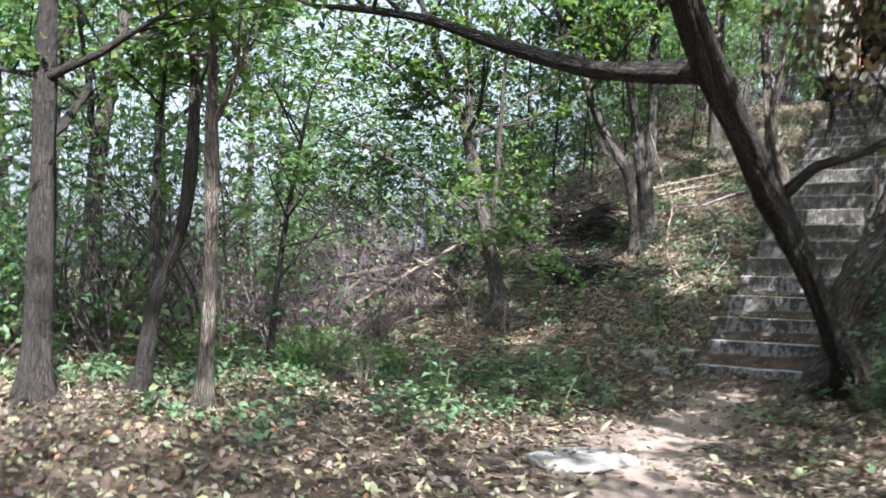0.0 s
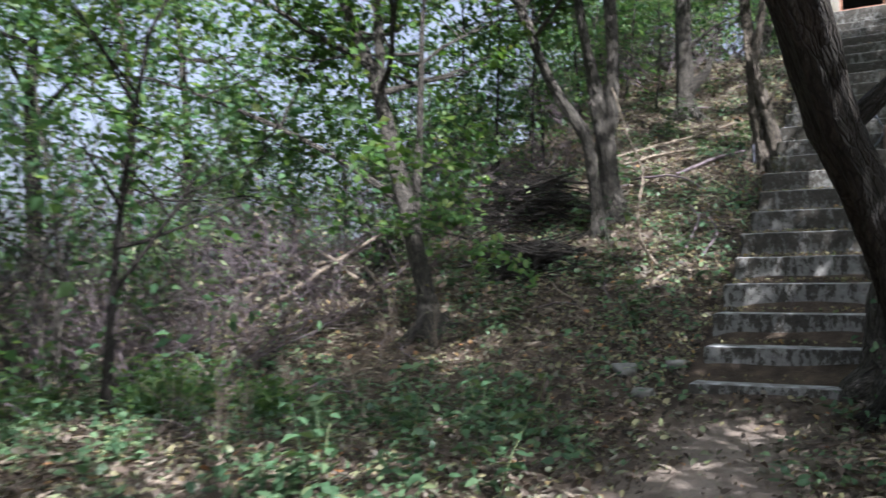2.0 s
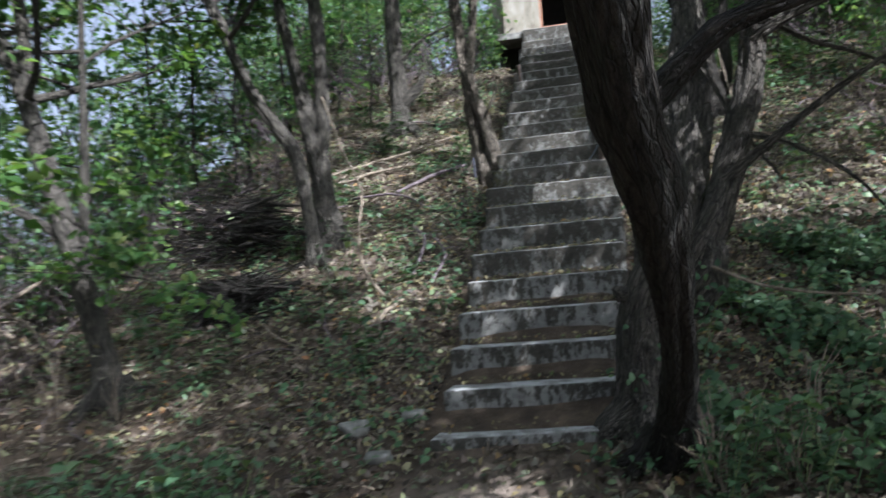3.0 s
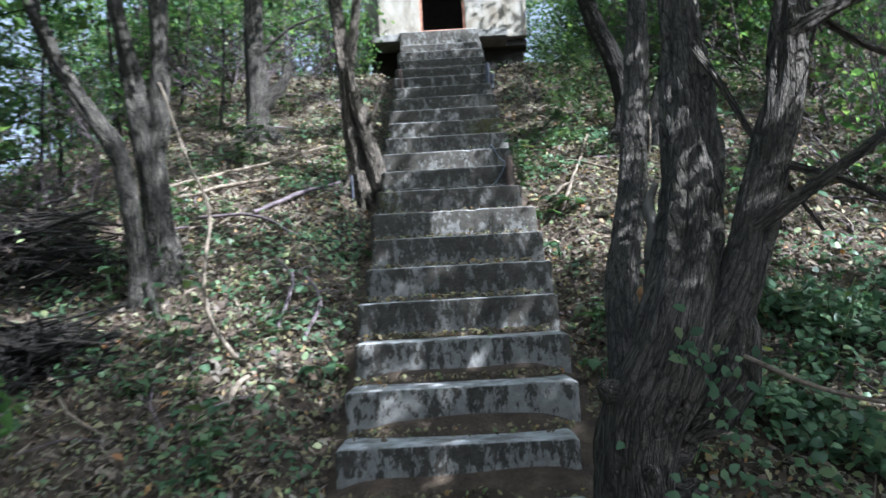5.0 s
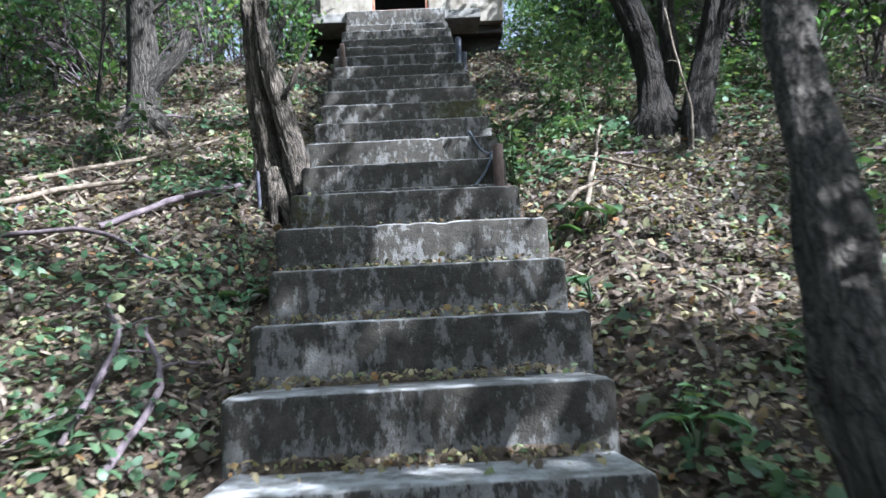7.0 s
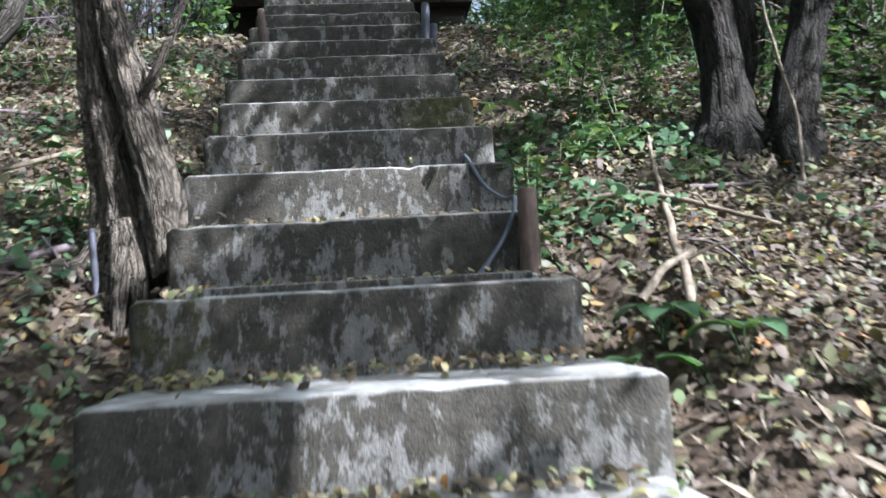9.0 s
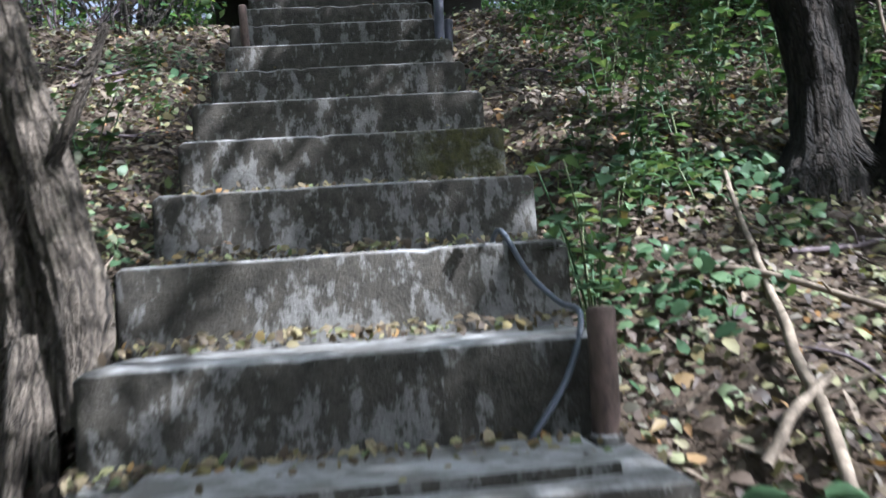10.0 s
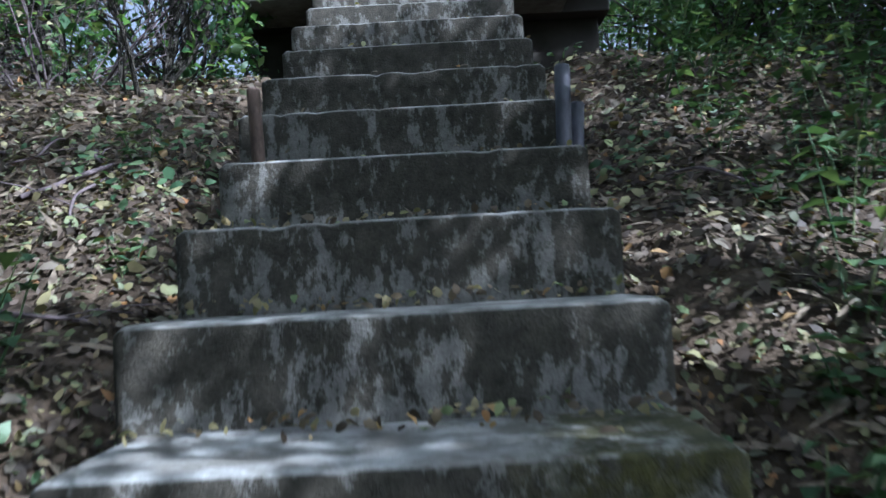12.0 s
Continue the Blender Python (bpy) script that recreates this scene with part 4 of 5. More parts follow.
lay("leaf_litter", 52000, (-5.4, 3.4, -4.4, 9.6), (0.014, 0.042), (0.002, 0.035), 0.5, LITTER, "brown, yellow and grey fallen leaves covering the slope", "leaf litter", bare)
lay("leaf_litter", 70000, (-5.4, 3.4, -4.4, 9.6), (0.01, 0.03), (0.002, 0.03), 0.4, LITTER, "shrivelled brown and grey leaves between larger ones", "leaf litter", bare, 1.9, False)
lay("leaf_litter", 16000, (-13, -4, -4, 9), (0.04, 0.08), (0.002, 0.03), 0.35, LITTER, "brown fallen leaves under the thicket", "leaf litter", bare)
lay("ground_ivy", 30000, (-5.5, 3.8, -1.0, 10), (0.016, 0.042), (0.015, 0.1), 0.35, HERB, "low green ground plants in patches among fallen leaves", "ground plants", lambda x, y: clumps(x, y, 4.2, 0.9) & bare(x, y))
lay("ground_ivy", 9000, (0.75, 2.3, 0.9, 3.6), (0.025, 0.05), (0.015, 0.16), 0.4, HERB, "small green plants round the foot of a tree", "ground plants", lambda x, y: clumps(x, y, 5, 0.45))
lay("ground_ivy", 6500, (-4.5, -0.6, -2.5, 1.6), (0.02, 0.05), (0.01, 0.12), 0.4, HERB, "low grass and herbs beside the path", "ground plants", lambda x, y: clumps(x, y, 3, 0.5) & bare(x, y))

lay("leaf_litter", 34000, (-2.4, 2.4, 1.6, 8.6), (0.008, 0.024), (0.002, 0.025), 0.45, LITTER, "crumbled dry leaves beside the stairs", "leaf litter", bare)
lay("leaf_litter", 24000, (3.2, 9.5, -3, 10), (0.028, 0.055), (0.002, 0.03), 0.35, LITTER, "brown fallen leaves under the far trees", "leaf litter", bare)
lay("ground_ivy", 12000, (2.2, 8, 0.5, 9), (0.03, 0.06), (0.02, 0.16), 0.4, HERB, "low green ground plants under the far trees", "ground plants", lambda x, y: clumps(x, y, 3.2, 0.8))
lay("twig_debris", 7000, (-4.5, 3.2, -2.5, 9), (0.012, 0.03), (0.004, 0.03), 0.4, STICK, "thin dry twigs strewn over the ground", "twigs", bare, 5.5, False)

lay("ground_ivy", 7000, (-3.4, -0.62, 2.0, 6.4), (0.014, 0.036), (0.015, 0.12), 0.4, HERB, "low green plants creeping over the bank", "ground plants", lambda x, y: clumps(x, y, 5.2, 0.75))

lay("leaf_litter", 5500, (0.47, 1.9, 1.7, 7.2), (0.01, 0.027), (0.012, 0.05), 0.5, TREAD_LEAF, "small yellow and pale dry leaves beside the stairs", "leaf litter", lambda x, y: clumps(x, y, 6, -0.3))
lay("leaf_litter", 3500, (-1.5, -0.55, 1.7, 8.2), (0.01, 0.027), (0.012, 0.05), 0.5, TREAD_LEAF, "small yellow and pale dry leaves beside the stairs", "leaf litter", lambda x, y: clumps(x, y, 6, -0.3))

lay("ground_ivy", 950, (0.58, 1.4, 5.6, 6.5), (0.022, 0.048), (0.015, 0.09), 0.4, HERB, "lush dark green broad-leaved plants beside the stairs", "ground plants", lambda x, y: clumps(x, y, 4.5, -0.2), 1.25)

# leaves caught on the treads
tx, ty, tz = [], [], []
for i in range(22):
    n = 260 if i < 13 else 100
    for _ in range(n):
        tx.append(random.uniform(-0.54, 0.46))
        ty.append(FIRST + TREAD * i + TREAD - abs(random.gauss(0, 0.05)) - 0.03 if random.random() < 0.85 else FIRST + TREAD * i + random.uniform(0.05, 0.3))
        tz.append(RISE * (i + 1) + random.uniform(0.006, 0.035))
at = np.stack([tx, ty, tz], -1)
tagged(new("leaf_litter", leaves_mesh("leaf_litter", at, rng.uniform(0.008, 0.025, len(at)), rng.normal(size=(len(at), 3)) * 0.5 + (0, -0.4, 1), TREAD_LEAF, 1.5, 0.3, True)), "yellow and brown leaves lying on the treads", "leaf litter", kind="stuff")


def herb_kind(seed, label, tall_m, pairs, size, where):
    """An upright weed: bent stem with pairs of leaves."""
    rnd = random.Random(seed)
    root = base("weed", pose(*where), label, "weed", "weeds on the slope")
    stem = Soup()
    at, sz, nr = [], [], []
    for s in range(3):
        a = rnd.uniform(0, 6.28)
        p, d = Vector((0.03 * math.cos(a), 0.03 * math.sin(a), -0.02)), Vector((0.3 * math.cos(a), 0.3 * math.sin(a), 1))
        pts = [p]
        for k in range(5):
            d = (d + Vector((rnd.uniform(-1, 1), rnd.uniform(-1, 1), 0)) * 0.15).normalized()
            pts.append(pts[-1] + d * tall_m / 5 * rnd.uniform(0.8, 1.1))
        stem.tube(pts, [0.004, 0.0035, 0.003, 0.0028, 0.0022, 0.0015], 4)
        for k in range(pairs):
            t = (k + 1) / pairs * 4.9
            q = pts[int(t)].lerp(pts[int(t) + 1], t - int(t))
            for side in (0, math.pi):
                b = k * 1.57 + side + a
                out = Vector((math.cos(b), math.sin(b), 0))
                at.append(q + out * size * 0.8)
                sz.append(size * rnd.uniform(0.7, 1.2))
                nr.append(Vector((out.x * 0.35 + rnd.uniform(-0.2, 0.2), out.y * 0.35 + rnd.uniform(-0.2, 0.2), 1)))
    part("stem", stem.mesh("stem", HERB), root)
    part("foliage", leaves_mesh("foliage", np.array(at), np.array(sz), np.array(nr), HERB), root)
    return root


def foot(x, y):
    return (x, y, float(height(x, y)))


weeds = [
    herb_kind(301, "upright green weed with paired leaves", 0.34, 5, 0.05, foot(1.3, 7.6)),
    herb_kind(302, "low leafy green weed on the slope", 0.17, 4, 0.042, foot(0.95, 6.3)),
    herb_kind(303, "tall thin green weed on the slope", 0.5, 7, 0.042, foot(1.9, 8.2)),
]
scatter(weeds, ring(31, 105, 0.95, 4.0, 6.6, 9.6, 0.11), 32)
scatter(weeds[:2], ring(33, 46, -3.4, -0.75, 2.2, 8.5, 0.2), 34)
scatter(weeds[1:2], ring(35, 9, 0.7, 1.25, 5.9, 6.75, 0.1), 36)
scatter(weeds[:2], ring(37, 16, 0.75, 2.0, 1.3, 4.6, 0.15), 38)
scatter(weeds[:2], ring(45, 14, 0.72, 1.3, 0.9, 1.45, 0.12), 46)
scatter(weeds[2:], ring(49, 2, 0.55, 0.66, 5.35, 5.75, 0.12), 50)
scatter(weeds[:2], ring(39, 40, -4.6, -0.7, -1.8, 1.5, 0.2), 40)


def green_clump(where, seed, wide, high):
    """A bright tuft of feathery green shoots."""
    rnd = random.Random(seed)
    root = base("green_clump", pose(*where), "bright green feathery clump of herbs at the thicket's edge", "plant", "green clumps at the thicket")
    stems, at, sz, nr = Soup(), [], [], []
    for k in range(46):
        a, out = rnd.uniform(0, 6.28), rnd.uniform(0, 1) ** 0.5 * wide
        foot_at = Vector((out * 0.6 * math.cos(a), out * 0.6 * math.sin(a), -0.03))
        tip = Vector((out * 1.2 * math.cos(a), out * 1.2 * math.sin(a), high * rnd.uniform(0.5, 1.1)))
        stems.tube([foot_at, foot_at.lerp(tip, 0.6) + Vector((0, 0, 0.04)), tip], [0.004, 0.003, 0.0015], 3)
        for j in range(12):
            at.append(foot_at.lerp(tip, rnd.uniform(0.25, 1.05)) + Vector((rnd.gauss(0, 0.03), rnd.gauss(0, 0.03), rnd.gauss(0, 0.02))))
            sz.append(rnd.uniform(0.018, 0.04))
            nr.append((rnd.gauss(0, 0.6), rnd.gauss(0, 0.6) - 0.3, 0.8))
    tagged(part("stem_tuft", stems.mesh("stem_tuft", HERB), root), kind="stuff")
    tagged(part("foliage", leaves_mesh("foliage", np.array(at), np.array(sz), np.array(nr), LEAF, 1.7), root), kind="stuff")


for k, (x, y, wide, high) in enumerate([(-3.3, 0.1, 0.3, 0.35), (-3.75, 0.35, 0.25, 0.3), (-4.3, -0.3, 0.3, 0.35), (-2.95, 0.55, 0.2, 0.25)]):
    green_clump(foot(x, y), 700 + k, wide, high)


def big_leaf_plant(where, seed):
    rnd = random.Random(seed)
    root = base("broadleaf_plant", pose(*where), "bright green broad-leaved young plant", "plant", "broad-leaved plants")
    for k in range(4):
        a = rnd.uniform(0, 6.28)
        out = Vector((math.cos(a), math.sin(a), 0))
        v, f = [], []
        ln, wd = rnd.uniform(0.08, 0.12), rnd.uniform(0.035, 0.05)
        for i in range(7):
            t = i / 6
            c = out * (0.03 + ln * t) + Vector((0, 0, 0.09 + 0.05 * t - 0.08 * t * t))
            w = wd * math.sin(math.pi * min(0.98, t * 0.9 + 0.08)) ** 0.7
            s = Vector((-out.y, out.x, 0))
            v += [c - s * w + Vector((0, 0, 0.012)), c, c + s * w + Vector((0, 0, 0.012))]
            if i:
                b = 3 * (i - 1)
                f += [(b, b + 1, b + 4, b + 3), (b + 1, b + 2, b + 5, b + 4)]
        part("leaf", flat_mesh("leaf", v, f, HERB), root)
        st = Soup()
        st.tube([Vector((0, 0, -0.02)), out * 0.02 + Vector((0, 0, 0.06)), out * 0.035 + Vector((0, 0, 0.092))], [0.003, 0.003, 0.002], 4)
        part("stalk", st.mesh("stalk", HERB), root)


for k, (x, y) in enumerate([(0.62, 4.82), (0.72, 4.95), (0.84, 4.75), (0.72, 3.35), (0.66, 2.95), (-0.72, 3.05), (-0.68, 4.35), (0.66, 4.28)]):
    big_leaf_plant(foot(x, y), 400 + k)


def fallen(points, label="bare grey-brown fallen branch", twigs=2, seed=0, wood=STICK):
    """A stick that lies on the ground; points are x, y, rise over the ground, radius."""
    rnd = random.Random(seed)
    rel = [(x, y, float(height(x, y)) + up + r, r) for x, y, up, r in points]
    o = rel[0]
    root = base("fallen_branch", pose(*o[:3]), label, "branch", "fallen branches")
    pts, rad = bend([(a - o[0], b - o[1], c - o[2], r) for a, b, c, r in rel], 20)
    pts = [p + np.array(noise.noise_vector(Vector(p) * 9 + Vector((seed, 0, 0)))) * min(0.012, r * 1.1) for p, r in zip(pts, rad)]
    one = Soup()
    one.tube(pts, rad, 7, 0.35, seed)
    part("stick", one.mesh("stick", wood), root)
    for k in range(twigs):
        i = rnd.randint(5, 17)
        d = Vector((rnd.uniform(-1, 1), rnd.uniform(-1, 1), rnd.uniform(0.1, 0.5))) * rnd.uniform(0.1, 0.28)
        t = Soup()
        t.tube([Vector(pts[i]), Vector(pts[i]) + d * 0.5, Vector(pts[i]) + d + Vector((0, 0, -0.03))], [rad[i] * 0.5, rad[i] * 0.4, 0.002], 5)
        part("twig", t.mesh("twig", wood), root)
    return root


fallen([(0.75, 4.8, 0.03, 0.012), (0.84, 5.05, 0.04, 0.013), (0.93, 5.35, 0.05, 0.013), (1.05, 5.75, 0.03, 0.01), (1.22, 6.3, 0.06, 0.007)], "long pale crooked branch lying up the slope", 3, 1)
fallen([(0.72, 5.1, 0.03, 0.012), (0.84, 5.17, 0.05, 0.012), (0.95, 5.24, 0.06, 0.011)], "short pale broken stick on the slope", 0, 2)
fallen([(0.62, 5.9, 0.02, 0.009), (0.9, 5.72, 0.05, 0.009), (1.3, 5.4, 0.04, 0.007)], "thin pale branch across the slope", 2, 3)
fallen([(-2.5, 5.5, 0.04, 0.014), (-2.0, 5.75, 0.06, 0.013), (-1.5, 6.1, 0.04, 0.011), (-1.1, 6.3, 0.08, 0.009)], "pale sunlit fallen branch on the slope", 3, 4)
fallen([(-2.4, 5.2, 0.02, 0.016), (-1.8, 5.6, 0.05, 0.015), (-1.3, 5.75, 0.02, 0.01)], "pale sunlit fallen branch on the slope", 2, 5)
fallen([(-1.9, 5.0, 0.04, 0.014), (-1.5, 4.93, 0.06, 0.013), (-1.1, 4.66, 0.02, 0.009)], "dark fallen branch on the slope", 2, 6, TWIG)
fallen([(-1.5, 5.1, 0.01, 0.018), (-1.1, 5.35, 0.03, 0.018), (-0.9, 5.55, 0.01, 0.014)], "thick dark fallen bough on the slope", 1, 7, TWIG)
fallen([(-1.0, 3.0, 0.0, 0.01), (-1.18, 3.15, 0.02, 0.014), (-1.3, 3.25, 0.1, 0.013), (-1.36, 3.3, 0.4, 0.01), (-1.34, 3.4, 0.62, 0.01), (-1.5, 3.6, 0.85, 0.01), (-1.75, 3.85, 1.3, 0.007)], "pale twisted root and climbing stem", 2, 8)
fallen([(-1.0, 3.05, 0.01, 0.016), (-1.1, 2.85, 0.02, 0.014), (-1.05, 2.6, 0.01, 0.008)], "pale forked root on the slope", 1, 9)
fallen([(-0.85, 3.3, 0.02, 0.012), (-0.8, 3.6, 0.06, 0.012), (-0.95, 4.0, 0.04, 0.008)], "thin dark stick lying on fallen leaves", 2, 10, TWIG)
fallen([(-1.0, 3.4, 0.02, 0.01), (-0.98, 3.8, 0.08, 0.01), (-1.15, 4.2, 0.03, 0.006)], "thin dark stick lying on fallen leaves", 2, 11, TWIG)
fallen([(1.65, 5.85, 0.0, 0.009), (1.69, 5.95, 0.25, 0.008), (1.64, 6.0, 0.55, 0.007), (1.6, 6.0, 0.85, 0.005)], "thin pale climbing stem against a trunk", 2, 12)
fallen([(-5.4, 2.9, 0.25, 0.03), (-4.7, 2.7, 0.35, 0.028), (-4.0, 2.9, 0.3, 0.02), (-3.4, 2.6, 0.1, 0.012)], "dead branch of a brushwood heap", 4, 13)
fallen([(-5.2, 2.5, 0.05, 0.025), (-4.5, 2.9, 0.45, 0.022), (-3.7, 2.6, 0.25, 0.015)], "dead branch of a brushwood heap", 4, 14)
fallen([(-4.8, 2.2, 0.05, 0.02), (-4.2, 2.6, 0.3, 0.02), (-3.6, 3.1, 0.5, 0.012)], "dead branch of a brushwood heap", 4, 15)
rnd = random.Random(77)
for k in range(84):
    if k % 3:
        x, y = rnd.uniform(-3.2, -0.8), rnd.uniform(2.2, 8.4)
    else:
        x, y = rnd.uniform(0.7, 3.0), rnd.uniform(2.4, 8.0)
    a, ln, r = rnd.uniform(0, 6.28), rnd.uniform(0.2, 0.6), rnd.uniform(0.004, 0.01)
    fallen([(x, y, 0.01, r), (x + ln / 2 * math.cos(a), y + ln / 2 * math.sin(a), rnd.uniform(0.01, 0.05), r * 0.9), (x + ln * math.cos(a + 0.2), y + ln * math.sin(a + 0.2), 0.01, r * 0.5)], "thin dry twig lying among fallen leaves", rnd.randint(0, 2), 100 + k, STICK if k % 4 == 0 else TWIG)
for k in range(24):
    x, y = rnd.uniform(-5.5, -2.2), rnd.uniform(-0.6, 3.2)
    a, ln, r = rnd.uniform(0, 6.28), rnd.uniform(0.3, 0.8), rnd.uniform(0.003, 0.008)
    fallen([(x, y, 0.01, r), (x + ln / 2 * math.cos(a), y + ln / 2 * math.sin(a), rnd.uniform(0.03, 0.25), r * 0.9), (x + ln * math.cos(a + 0.2), y + ln * math.sin(a + 0.2), rnd.uniform(0.01, 0.3), r * 0.5)], "dry dead twig in the undergrowth", 3, 200 + k, TWIG)

def brush_heap(where, seed, wide, deep, high):
    """Dead boughs thrown on a heap, thin twigs tangled over them."""
    rnd = random.Random(seed)
    root = base("brushwood_heap", pose(*where), "dark heap of dead boughs and twigs on the bank", "brushwood")
    for k in range(16):
        a = rnd.uniform(-0.5, 0.5) + (math.pi if k % 2 else 0)
        mid = Vector((rnd.uniform(-0.5, 0.5) * wide, rnd.uniform(-0.5, 0.5) * deep, rnd.uniform(0.15, 0.8) * high))
        run = Vector((math.cos(a), math.sin(a), rnd.uniform(-0.3, 0.2))) * rnd.uniform(0.35, 0.7) * wide
        r = rnd.uniform(0.01, 0.026)
        ends = []
        for q in (mid - run, mid + run):
            ends.append(Vector((q.x, q.y, max(q.z, float(height(where[0] + q.x, where[1] + q.y)) - where[2]))))
        one = Soup()
        pts, rad = bend([(*ends[0], r), (*mid, r * 0.9), (*ends[1], r * 0.4)], 10)
        one.tube(pts, rad, 6, 0.3, seed + k)
        part("bough", one.mesh("bough", BARK_DARK), root)
    twigs = Soup()
    for k in range(420):
        a = rnd.uniform(0, 6.28)
        p = Vector((rnd.gauss(0, 0.36) * wide, rnd.gauss(0, 0.36) * deep, 0))
        p.z = float(height(where[0] + p.x, where[1] + p.y)) - where[2] + rnd.uniform(0, high) * max(0.1, 1 - (p.x / wide) ** 2 - (p.y / deep) ** 2)
        d = Vector((math.cos(a), math.sin(a), rnd.uniform(-0.5, 0.5))) * rnd.uniform(0.1, 0.35)
        twigs.tube([p - d, p + Vector((0, 0, 0.04)), p + d], [0.006, 0.005, 0.002], 4)
    tagged(part("twig_tangle", twigs.mesh("twig_tangle", BARK_DARK), root), kind="stuff")


brush_heap(foot(-2.7, 4.1), 611, 0.75, 0.45, 0.5)
brush_heap(foot(-2.3, 3.2), 612, 0.5, 0.3, 0.2)

log = base("sawn_log", pose(-2.42, 9.62, float(height(-2.42, 9.62)) + 0.05, 0, 0, 12), "short sawn log with an orange cut end on the slope", "log")
ls = Soup()
ls.tube([(-0.45, 0, 0.02), (-0.2, 0.01, 0.01), (0.1, 0, 0), (0.2, 0, 0)], [0.06, 0.065, 0.062, 0.06], 14, 0.2, 4)
part("bark", ls.mesh("bark", BARK), log)
lc = Soup()
lc.tube([(0.2, 0, 0), (0.204, 0, 0), (0.206, 0, 0)], [0.056, 0.055, 0.03], 14, 0.1, 4)
part("cut_end", lc.mesh("cut_end", SPLIT_WOOD), log, "orange sawn end grain")


def trunk_ivy(tree, spots, seed, label):
    """Small leaves that sprout from a trunk's bark."""
    rnd = random.Random(seed)
    at, sz, nr = [], [], []
    for x, y, z, spread, count in spots:
        for k in range(count):
            at.append((x + rnd.gauss(0, spread), y + rnd.gauss(0, spread * 0.4), z + rnd.gauss(0, spread)))
            sz.append(rnd.uniform(0.018, 0.042))
            nr.append((rnd.gauss(0, 0.4), -1 + rnd.gauss(0, 0.3), 0.6))
    tagged(part("sprouting_ivy", leaves_mesh("sprouting_ivy", np.array(at), np.array(sz), np.array(nr), HERB, 1.4, 0.25, True), tree, label), kind="stuff")


trunk_ivy(old_tree, [(0.14, -0.2, 0.8, 0.05, 16), (0.24, -0.16, 0.72, 0.06, 18), (0.3, -0.1, 0.55, 0.08, 22), (0.05, -0.2, 0.35, 0.1, 20), (0.26, -0.12, 0.3, 0.1, 30), (0.3, -0.05, 0.1, 0.12, 40)], 71, "sprouting green suckers and ivy")
burl = Soup()
burl.tube([(0.12, -0.02, 0.52), (0.22, -0.03, 0.6), (0.3, -0.03, 0.72), (0.33, -0.03, 0.86), (0.33, -0.02, 0.98)], [0.05, 0.085, 0.1, 0.085, 0.05], 20, 0.7, 9)
part("burl", burl.mesh("burl", BARK_GREY), old_tree, "knobbly swollen burl under the fork")
for k in range(14):
    a, zz = rnd.uniform(-2.6, 0.2), rnd.uniform(0.05, 0.7)
    p = Vector((0.14 * math.cos(a), 0.14 * math.sin(a) - 0.01, zz))
    nub = Soup()
    nub.tube([p - Vector((p.x, p.y, 0)) * 0.4, p, p + Vector((p.x * 0.25, p.y * 0.25, 0.03))], [0.045, 0.036, 0.012], 8, 0.6, k)
    part("knot", nub.mesh("knot", BARK_GREY), old_tree)
twig = Soup()
tp, tr = bend([(0.32, -0.12, 0.78, 0.009), (0.5, -0.25, 0.68, 0.008), (0.75, -0.35, 0.62, 0.006), (0.95, -0.4, 0.6, 0.003)], 12)
twig.tube(tp, tr, 6, 0.3, 2)
part("dead_twig", twig.mesh("dead_twig", STICK), old_tree, "bare pale dead twig")

def dry_stalks(where, seed):
    rnd = random.Random(seed)
    root = base("dry_grass_tuft", pose(*where), "tuft of pale dry grass stalks", "grass tuft", "dry grass tufts")
    for k in range(9):
        a, tl = rnd.uniform(0, 6.28), rnd.uniform(0.15, 0.42)
        d = Vector((math.cos(a), math.sin(a), 0)) * rnd.uniform(0.02, 0.16)
        t = Soup()
        t.tube([Vector((0, 0, -0.02)) + d * 0.3, d * 0.6 + Vector((0, 0, tl * 0.6)), d * 1.5 + Vector((0, 0, tl))], [0.004, 0.003, 0.0015], 4)
        part("stalk", t.mesh("stalk", STICK), root)


for k, (x, y) in enumerate(ring(91, 16, -5, -2.4, -0.4, 2.4, 0.3)):
    dry_stalks(foot(x, y), 500 + k)

for k, (x, y) in enumerate([(0.8, 1.3), (0.95, 1.45), (1.1, 1.2), (1.25, 1.6), (0.78, 1.1)]):
    dry_stalks(foot(x, y), 540 + k)

# posts and hose on the stairs
def post(name, label, x, y, z, tall_m, r, material, lean):
    root = base(name, pose(x, y, z, lean[0], lean[1], 0), label, "post")
    s = Soup()
    s.tube([(0, 0, 0), (0, 0, tall_m * 0.5), (0, 0, tall_m - 0.008), (0, 0, tall_m)], [r, r * 0.98, r, r * 0.85], 12, 0.06, x)
    part("pipe", s.mesh("pipe", material), root)
    c = Soup()
    c.tube([(0, 0, 0), (0, 0, 0.012), (0, 0, 0.02)], [r * 1.2, r * 1.16, r * 1.02], 12, 0.2, y)
    part("foot_mortar", c.mesh("foot_mortar", CONCRETE), root)


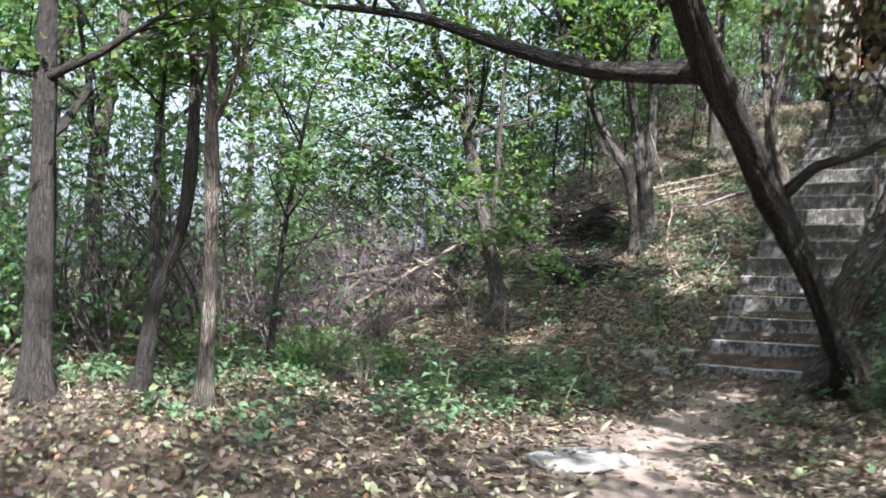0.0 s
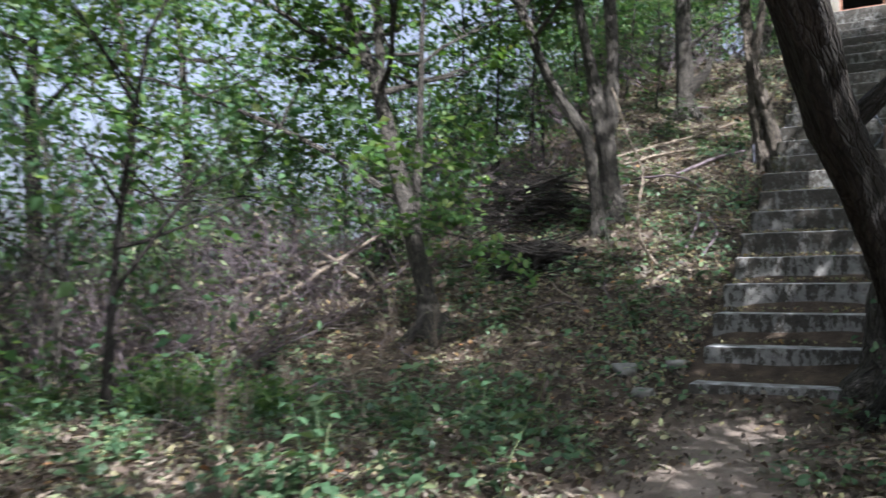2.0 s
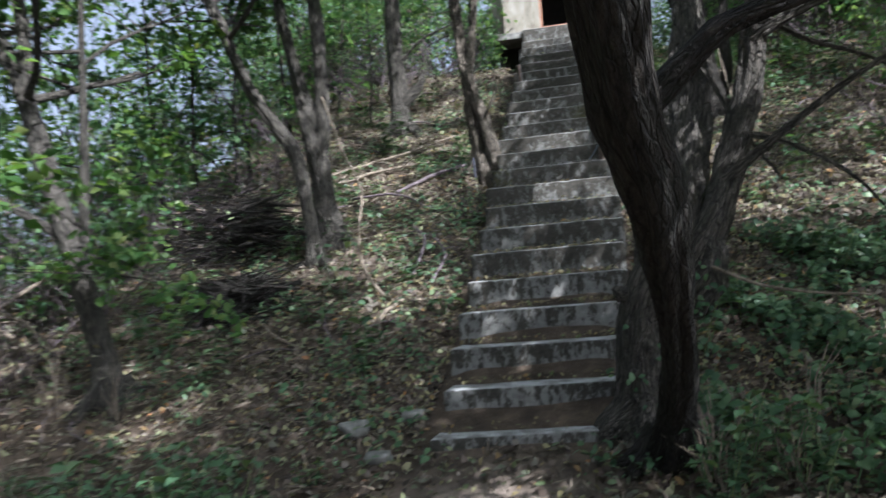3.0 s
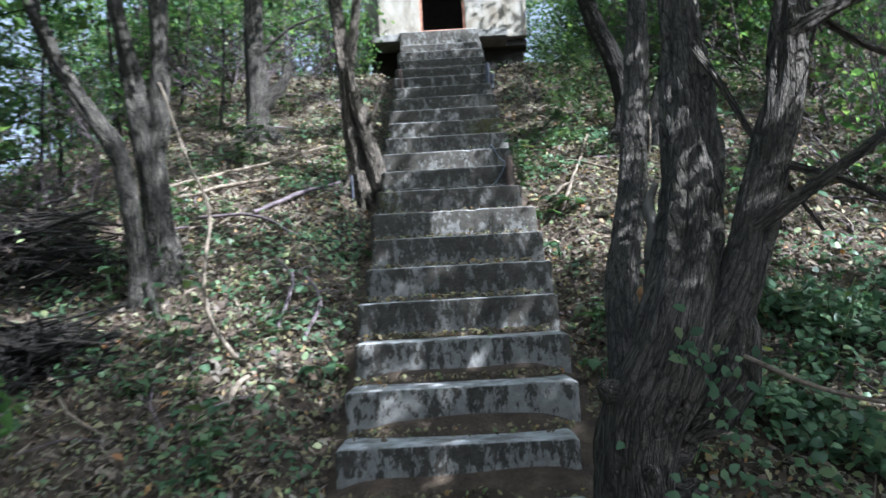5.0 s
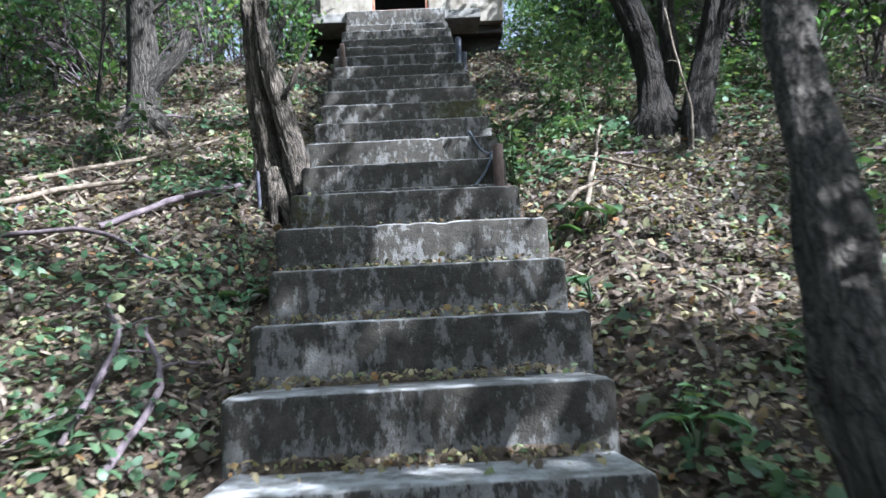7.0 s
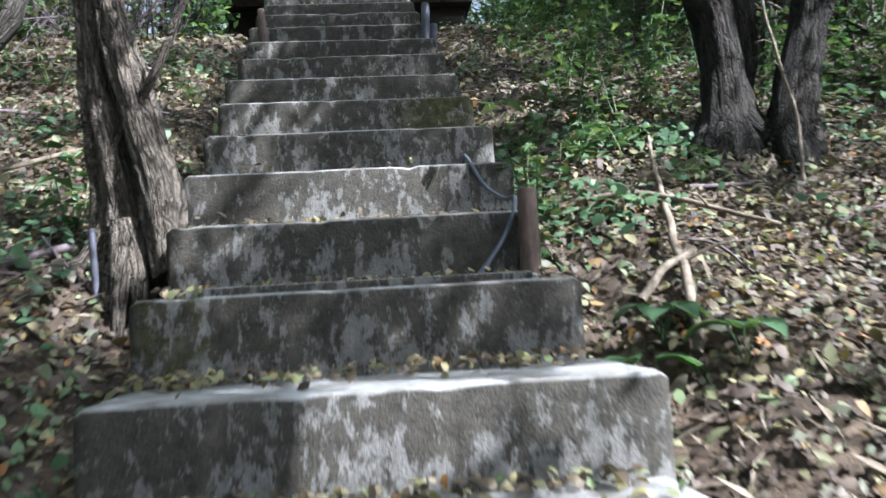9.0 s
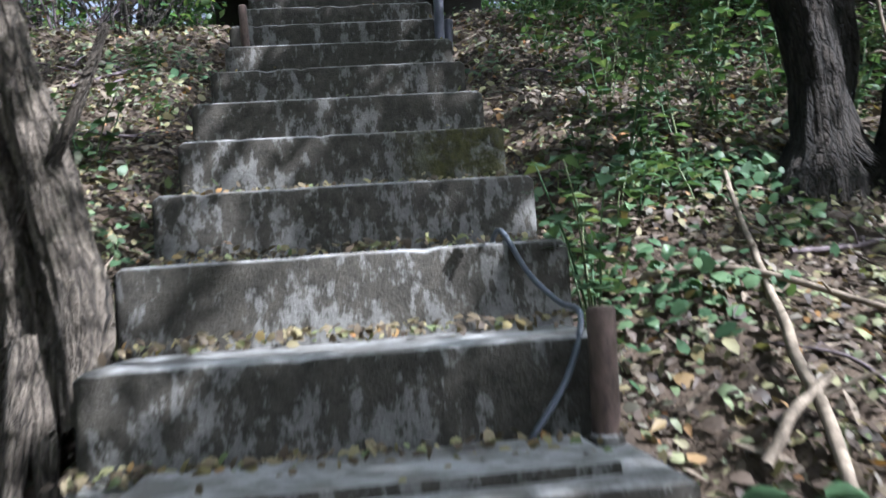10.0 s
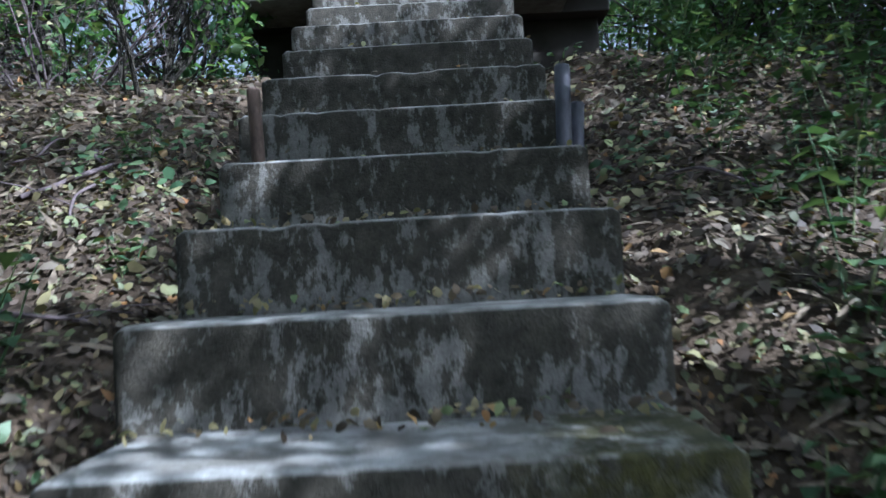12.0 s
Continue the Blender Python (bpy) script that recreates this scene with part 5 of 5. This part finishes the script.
post("iron_post", "short rusty iron post stub on the stair edge", 0.418, 5.09, 2.003, 0.25, 0.027, RUST, (2, 1))
post("iron_post", "short rusty iron post stub on the stair edge", -0.465, 7.46, 3.403, 0.24, 0.02, RUST, (-1, -2))
post("steel_post", "short grey steel post stub on the stair edge", 0.425, 7.5, 3.403, 0.27, 0.024, GALV, (-2, 2))
post("steel_post", "short grey steel post stub against the stair edge", 0.47, 7.56, 3.4, 0.17, 0.022, GALV, (-1, 4))
post("iron_post", "thin grey iron rod at a tree foot", -0.78, 5.36, float(height(-0.78, 5.36)) - 0.02, 0.22, 0.011, GALV, (3, -2))

hose = base("hose", pose(0.3, 5.6, 2.4), "blue-grey rubber hose hanging over two steps", "hose")
hp, hr = bend([(0.12, 0.3, 0.012, 0.006), (0.02, 0.05, 0.012, 0.006), (0.025, -0.1, 0.02, 0.0065), (0.06, -0.13, -0.06, 0.0065), (0.1, -0.28, -0.14, 0.0065), (0.105, -0.44, -0.17, 0.0065), (0.06, -0.49, -0.27, 0.0065), (-0.03, -0.52, -0.385, 0.0065)], 40)
hs = Soup()
hs.tube(hp, hr, 8)
part("tube", hs.mesh("tube", HOSE), hose)


def stone(x, y, sx, sy, sz, label, seed, sink=0.3):
    bm = bmesh.new()
    bmesh.ops.create_icosphere(bm, subdivisions=3, radius=1)
    for v in bm.verts:
        n = noise.noise(v.co * 1.4 + Vector((seed, 0, 0))) * 0.35 + noise.noise(v.co * 4 + Vector((seed, 3, 0))) * 0.08
        v.co *= 1 + n
        v.co.z = max(-0.6, min(0.55, v.co.z))
        v.co = Vector((v.co.x * sx, v.co.y * sy, v.co.z * sz))
    ob = new("stone", bm_mesh("stone", bm, STONE, True))
    ob.matrix_world = pose(x, y, float(height(x, y)) + sz * sink, 0, 0, seed * 50)
    tagged(ob, label, "stone")


stone(-0.22, -1.5, 0.3, 0.2, 0.05, "flat pale stone slab set in the path", 1.3, 0.1)
stone(-0.98, 1.72, 0.1, 0.08, 0.07, "rough pale stone at the foot of the slope", 2.2)
stone(-0.8, 1.5, 0.08, 0.06, 0.05, "small pale stone at the foot of the slope", 3.1)
stone(-0.7, 1.9, 0.07, 0.06, 0.05, "small grey stone beside the stairs", 4.4)
stone(0.62, 1.5, 0.09, 0.07, 0.05, "small grey stone beside the stairs", 5.7)
